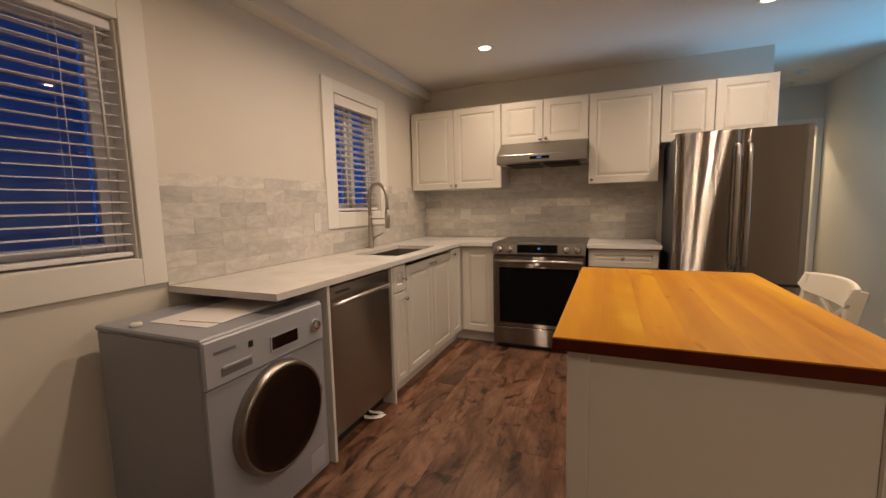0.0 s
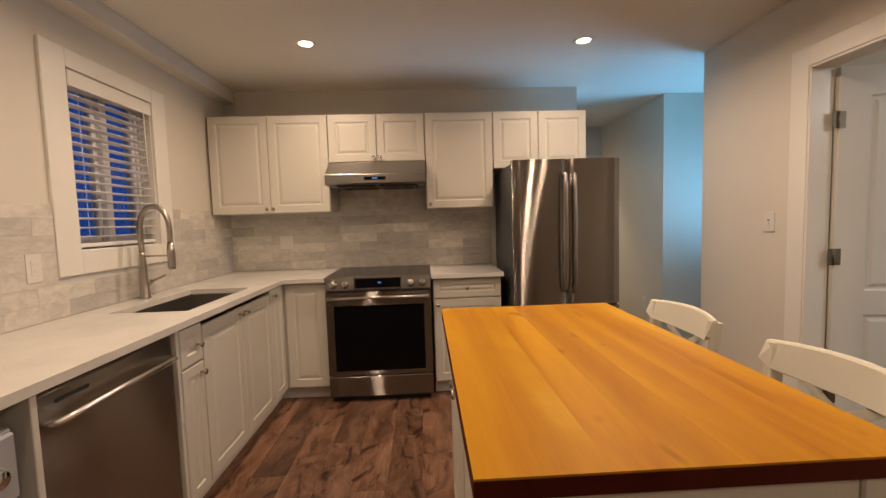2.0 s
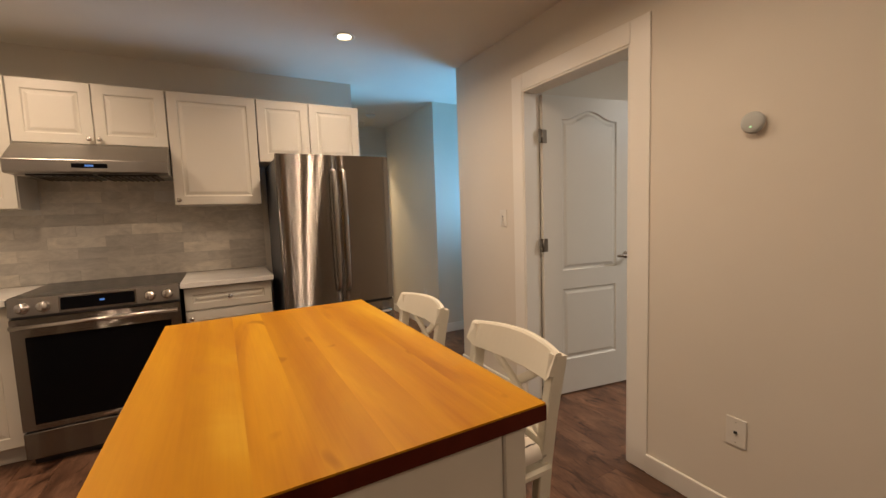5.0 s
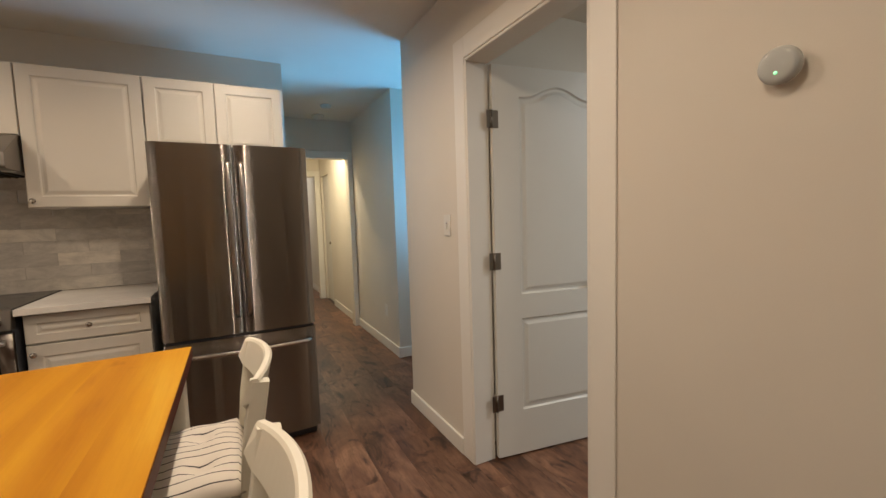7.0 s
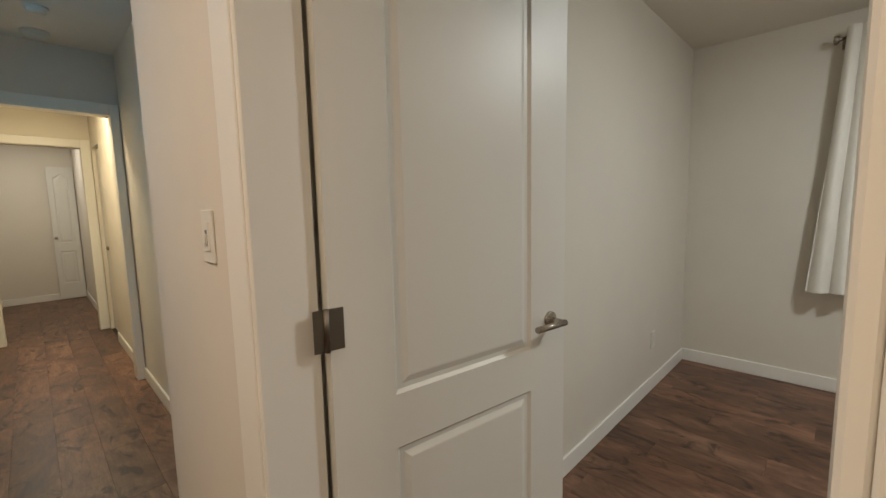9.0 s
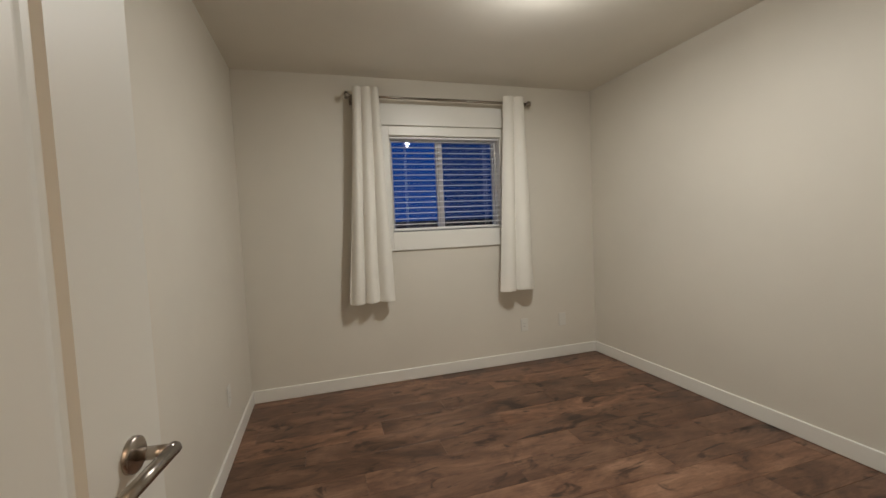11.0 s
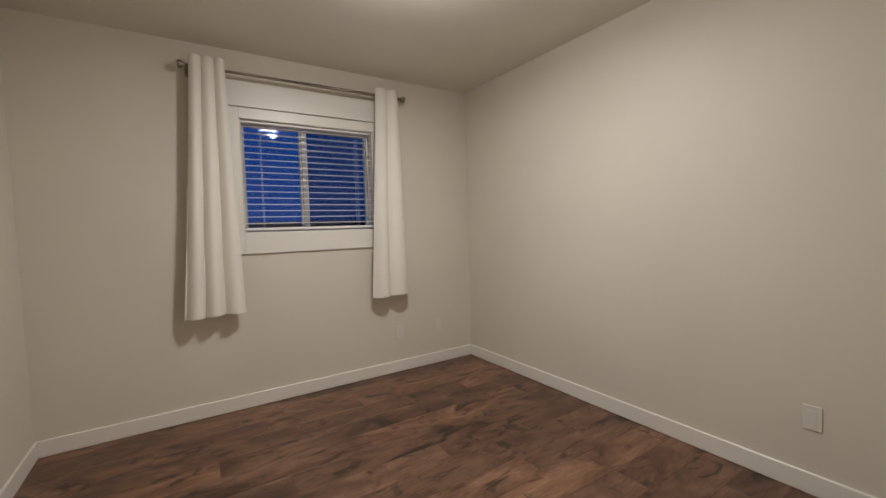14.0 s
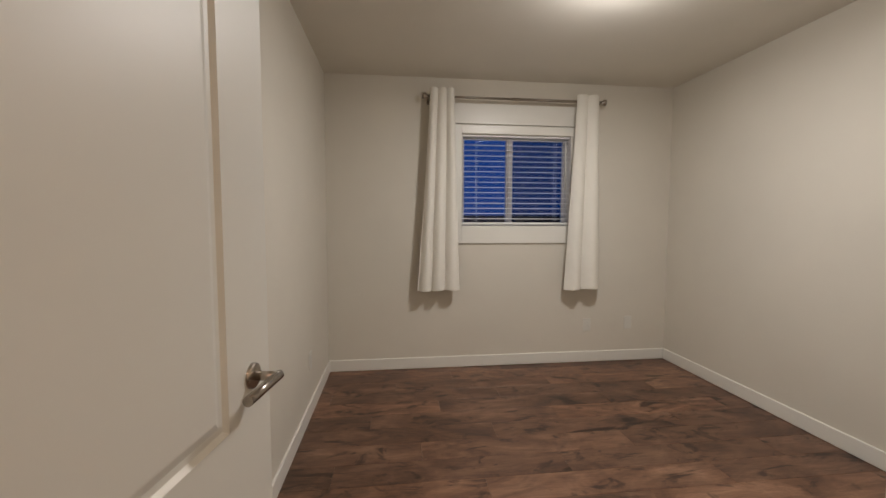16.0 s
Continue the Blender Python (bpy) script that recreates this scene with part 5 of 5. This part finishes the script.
def bedroom_door():
    w, h, t = 0.775, 2.055, 0.035
    d = thing("door_1", "white moulded two-panel door with an arched top panel, standing open", "door", (0, 0, 0), kind="structure", m=pose(3.876, 2.440, 0.012, 0, 0, DOOR_TURN))
    panels = [(0.150, w - 0.160, 0.245, 0.750, 0.0), (0.150, w - 0.160, 0.880, 1.905, 0.062)]
    leaf = part("leaf", panel_door_leaf(w, h, t, panels), DOOR, d)
    lever_set(leaf, w - 0.074, 0.955, 0.0, -1)
    lever_set(leaf, w - 0.074, 0.955, t, 1)
    for z in (0.305, 1.065, 1.785):
        hg = part("hinge", rod(bmesh.new(), (-0.007, -0.004, z - 0.045), (-0.007, -0.004, z + 0.045), 0.006, 12), HINGE, d, "dull bronze hinge")
        part("hinge_leaf", block((-0.003, -0.0015, z - 0.044), (0.0315, 0.0, z + 0.044), 0.0006), HINGE, hg)
        part("hinge_leaf", block((-0.034, -0.004, z - 0.044), (-0.009, -0.0015, z + 0.044), 0.0006), HINGE, hg)
    part("latch_plate", block((w - 0.0005, 0.006, 0.925), (w + 0.0015, 0.029, 0.985), 0.0003), CHROME, d)


bedroom_door()
d2 = thing("door_2", "narrow white two-panel door at the end of the hall", "door", (3.85, 10.28, 0.0), kind="structure", m=pose(3.70, 10.235, 0.01))
leaf2 = part("leaf", panel_door_leaf(0.30, 2.02, 0.035, [(0.06, 0.24, 0.245, 0.74, 0.0), (0.06, 0.24, 0.87, 1.86, 0.05)]), DOOR, d2)
part("knob", lathe(bmesh.new(), [(0.0, 0.045), (0.018, 0.042), (0.022, 0.03), (0.010, 0.018), (0.010, 0.0)], pose(0.03, 0.0, 0.95, 90, 0, 0), 16), BRONZE, leaf2)
d3 = thing("door_3", "plain white closet door in the vestibule wall", "door", (4.06, 7.33, 0.0), kind="structure")
lf = part("leaf", block((4.045, 7.055, 0.01), (4.08, 7.615, 2.015), 0.003), DOOR, d3)
part("knob", lathe(bmesh.new(), [(0.0, 0.05), (0.02, 0.045), (0.024, 0.033), (0.011, 0.02), (0.011, 0.0)], pose(4.045, 7.11, 0.96, 0, -90, 0), 16), BRONZE, lf)
ed = thing("door_4", "white entry door with a tall glass pane", "door", (5.66, 3.77, 0.0), kind="structure")
part("leaf", cells([3.37, 3.47, 4.07, 4.17], [0.0, 0.22, 2.08, 2.2], lambda u, v: not (3.47 < u < 4.07 and 0.22 < v < 2.08), 5.63, 5.67, lambda u, v, w: (w, u, v)), DOOR, ed)
pane = part("pane", block((5.646, 3.468, 0.218), (5.654, 4.072, 2.082), 0.0005), GLASS, ed)
pane.visible_shadow = False

# ---- bedroom curtains ----


def curtain_rod():
    z, x, y0, y1 = 2.300, 7.112, 0.275, 1.775
    r = thing("curtain_rod", "brushed metal telescoping curtain rod above the window", "curtain rod", (x, 1.02, z))
    part("rod", rod(bmesh.new(), (x, y0, z), (x, 1.08, z), 0.0115, 16), BRONZE, r)
    part("inner_rod", rod(bmesh.new(), (x, 1.08, z), (x, y1, z), 0.0095, 16), BRONZE, r)
    for y, s in ((y0, -1), (y1, 1)):
        f = part("finial", lathe(bmesh.new(), [(0.0115, 0.0), (0.014, 0.004), (0.0145, 0.008), (0.0135, 0.012), (0.024, 0.016), (0.025, 0.036), (0.021, 0.040), (0.0, 0.041)], pose(x, y, z, -90 * s, 0, 0), 20), BRONZE, r)
        yb = y - s * 0.012
        br = part("bracket", rod(bmesh.new(), (x, yb, z - 0.012), (BED_E, yb, z - 0.012), 0.006, 10), BRONZE, r)
        part("bracket_plate", block((BED_E - 0.004, yb - 0.012, z - 0.045), (BED_E, yb + 0.012, z + 0.02), 0.001), BRONZE, br)


curtain_rod()


def curtain(y_top, y_low, z0, z1, waves, phase, label):
    """A panel that hangs in soft folds from y_top[0]..[1] at its head to y_low[0]..[1] at its hem."""
    n, rows = 72, 22
    bm = bmesh.new()
    grid = []
    for r in range(rows + 1):
        k = r / rows
        ya = y_top[0] + (y_low[0] - y_top[0]) * k ** 1.2
        yb = y_top[1] + (y_low[1] - y_top[1]) * k ** 1.2
        z = z1 + (z0 - z1) * k
        row = []
        for i in range(n + 1):
            u = i / n
            ph = math.pi * waves * (u + 0.02 * math.sin(3.0 * k + 5 * u + phase)) + phase
            lobe = abs(math.sin(ph)) ** 0.7
            y = ya + (yb - ya) * u
            x = 7.102 - (0.036 + 0.026 * k) * lobe + 0.004 * k * math.sin(7 * u + phase)
            row.append(bm.verts.new((x, y, z + 0.004 * math.sin(5 * u + phase) * k)))
        grid.append(row)
    back = [[bm.verts.new((v.co.x + 0.004, v.co.y, v.co.z)) for v in row] for row in grid]
    for skin, turn in ((grid, 1), (back, -1)):
        for a, e in zip(skin, skin[1:]):
            for i in range(n):
                f = bm.faces.new((a[i], a[i + 1], e[i + 1], e[i])[::turn])
                f.smooth = True
    # selvedges and hems
    rims = [(grid[0], back[0]), (grid[-1], back[-1]), ([r[0] for r in grid], [r[0] for r in back]), ([r[-1] for r in grid], [r[-1] for r in back])]
    for fr, bk in rims:
        p = [bm.verts.new(v.co) for v in fr]
        q = [bm.verts.new(v.co) for v in bk]
        for i in range(len(p) - 1):
            bm.faces.new((p[i], p[i + 1], q[i + 1], q[i]))
    c = thing("curtain", label, "curtain", (7.112, (y_low[0] + y_low[1]) / 2, z0), "cream bedroom curtains")
    part("panel", bm, CURTAIN, c)
    part("lining", block((7.096, (y_low[0] + y_low[1]) / 2 - 0.02, z0 + 0.004), (7.108, (y_low[0] + y_low[1]) / 2 + 0.03, z0 + 0.016), 0.002), STRAP, c, "dark hem lining")


curtain((1.555, 1.755), (1.505, 1.862), 0.702, 2.362, 3.0, 0.0, "cream curtain panel gathered at the window's side")
curtain((0.302, 0.500), (0.265, 0.590), 0.690, 2.350, 2.0, 0.0, "cream curtain panel with straight hanging folds")

# ---- outdoors ----
solo("ground", block((-40, -40, -0.6), (50, 50, -0.45), 0.01), SOIL, "dark soil round the house", "ground", kind="structure")
for ya, yb, label in ((-9.0, 2.62, "grey lap-sided house across the side yard"), (14.0, 24.0, "second grey lap-sided house with a dark window")):
    nb = thing("neighbour_house", label, "house", (-3.5, (ya + yb) / 2, -0.45))
    part("wall", block((-6.5, ya, -0.45), (-3.43, yb, 4.6), 0.01), SIDING, nb)
    part("roof", block((-7.0, ya - 0.3, 4.6), (-3.1, yb + 0.3, 4.8), 0.02), FENCE, nb)
    me = mesh_of("siding_board", block((-0.02, ya, 0), (0.0, yb, 0.172), 0.005), SIDING)
    for k in range(29):
        ob = new("siding_board", me)
        ob.parent = nb
        ob.matrix_parent_inverse = Matrix.Translation(nb.location).inverted()
        ob.matrix_basis = pose(-3.405, 0, -0.45 + k * 0.17, 0, -4, 0)
fence = thing("fence", "weathered board fence beyond the bedroom window", "fence", (9.6, 1.0, -0.45))
me = mesh_of("board", block((-0.01, -0.068, 0), (0.01, 0.068, 1.82), 0.004), FENCE)
for k in range(60):
    ob = new("board", me)
    ob.parent = fence
    ob.matrix_parent_inverse = Matrix.Translation(fence.location).inverted()
    ob.location = (9.6 + 0.004 * (k % 2), -3.2 + k * 0.142, -0.45)
for z in (-0.2, 0.9):
    part("rail", block((9.62, -3.3, z), (9.66, 5.3, z + 0.09), 0.004), FENCE, fence)

# ---- backsplash tiles ----


def tile_wall(name, axis, u0, u1, holes, z_tops):
    """Rows of 0.305 x 0.076 m tiles; z_tops(u) gives the upper edge at u."""
    back = bmesh.new()
    if axis == "x":
        h0, h1, low = holes[0][0], holes[0][1], holes[0][2]
        cbox(back, (0.0, u0, TOP + 0.001), (0.004, h0, z_tops(u0)), 0.0005)
        cbox(back, (0.0, h1, TOP + 0.001), (0.004, u1, z_tops(u0)), 0.0005)
        cbox(back, (0.0, h0, TOP + 0.001), (0.004, h1, low), 0.0005)
    else:
        cbox(back, (u0, 3.996, TOP + 0.001), (u1, 4.0, z_tops(u0)), 0.0005)
        cbox(back, (0.948, 3.996, z_tops(u0)), (1.712, 4.0, 1.80), 0.0005)
    base = structure(name, back, GROUT)
    cache = {}
    L, Ht, gp = 0.305, 0.0762, 0.0006
    r = 0
    z = TOP + 0.002
    while z < 1.8:
        u = u0 - (0.5 * L if r % 2 else 0.0) - (0.0 if axis == "x" else 0.12)
        while u < u1:
            a, e = max(u, u0), min(u + L, u1)
            top = min(z + Ht, z_tops((a + e) / 2))
            spans = [(a, e)]
            for h0, h1, k0, k1 in holes:
                nxt = []
                for s0, s1 in spans:
                    if s1 <= h0 or s0 >= h1 or top <= k0 or z >= k1:
                        nxt.append((s0, s1))
                    else:
                        if s0 < h0:
                            nxt.append((s0, h0))
                        if s1 > h1:
                            nxt.append((h1, s1))
                spans = nxt
            for s0, s1 in spans:
                w, h = round(s1 - s0 - gp, 4), round(top - z - gp, 4)
                if w < 0.012 or h < 0.01:
                    continue
                key = (w, h)
                if key not in cache:
                    if axis == "x":
                        bm = block((0, -w / 2, -h / 2), (0.007, w / 2, h / 2), 0.0004)
                    else:
                        bm = block((-w / 2, -0.007, -h / 2), (w / 2, 0, h / 2), 0.0004)
                    cache[key] = mesh_of("tile", bm, TILE)
                ob = new("tile", cache[key])
                ob.parent = base
                off = random.uniform(0, 0.0008)
                ob.location = (0.0035 + off, (s0 + s1) / 2, z + h / 2) if axis == "x" else ((s0 + s1) / 2, 3.9965 - off, z + h / 2)
            u += L
        z += Ht
        r += 1


tile_wall("backsplash_west", "x", 1.121, 3.988, [(WIN_B[0] - 0.136, WIN_B[1] + 0.136, WIN_B[2] - 0.114, 2.3)], lambda u: 1.462)
tile_wall("backsplash_north", "y", 0.012, 2.285, [(0.012, 0.948, 1.427, 2), (1.713, 2.285, 1.432, 2)], lambda u: 1.80 if 0.95 < u < 1.71 else 1.43)

# ---- floor planks ----
PW, PL = 0.182, 1.22
plank_cache = {}


def planks(x0, x1, y0, y1, skip=None):
    """Boards that run along y, staggered, cut at the room's edges."""
    i0 = math.floor(x0 / PW)
    x = i0 * PW
    i = i0
    while x < x1:
        xa, xb = max(x, x0), min(x + PW, x1)
        y = y0 - (((i * 0.377) % 1.0) * PL)
        while y < y1:
            ya, yb = max(y, y0), min(y + PL, y1)
            if xb - xa > 0.008 and yb - ya > 0.01 and not (skip and skip(xa, xb, ya, yb)):
                key = (round(xb - xa, 3), round(yb - ya, 3))
                if key not in plank_cache:
                    a, e = key
                    plank_cache[key] = mesh_of("plank", block((-a / 2 + 0.0003, -e / 2 + 0.0003, -0.006), (a / 2 - 0.0003, e / 2 - 0.0003, 0.0), 0.0009), PLANK)
                ob = new("plank", plank_cache[key])
                ob.parent = floor
                ob.location = ((xa + xb) / 2, (ya + yb) / 2, 0.0)
            y += PL
        x += PW
        i += 1


planks(0.0, EAST, SOUTH, 4.0, lambda xa, xb, ya, yb: xb < 0.5 and ya > 1.5)
planks(3.075, 4.013, 4.0, 10.3)
planks(EAST, 4.013, 3.30, 4.0)
planks(4.013, 5.6, 3.30, 4.24)
planks(EAST, 4.042, DOOR_S, DOOR_N)
planks(BED_W_WALL, 4.042, DOOR_N, BED_N)
planks(BED_W_WALL, 4.042, 1.60, DOOR_S)
planks(4.042, BED_E, BED_S, BED_N)
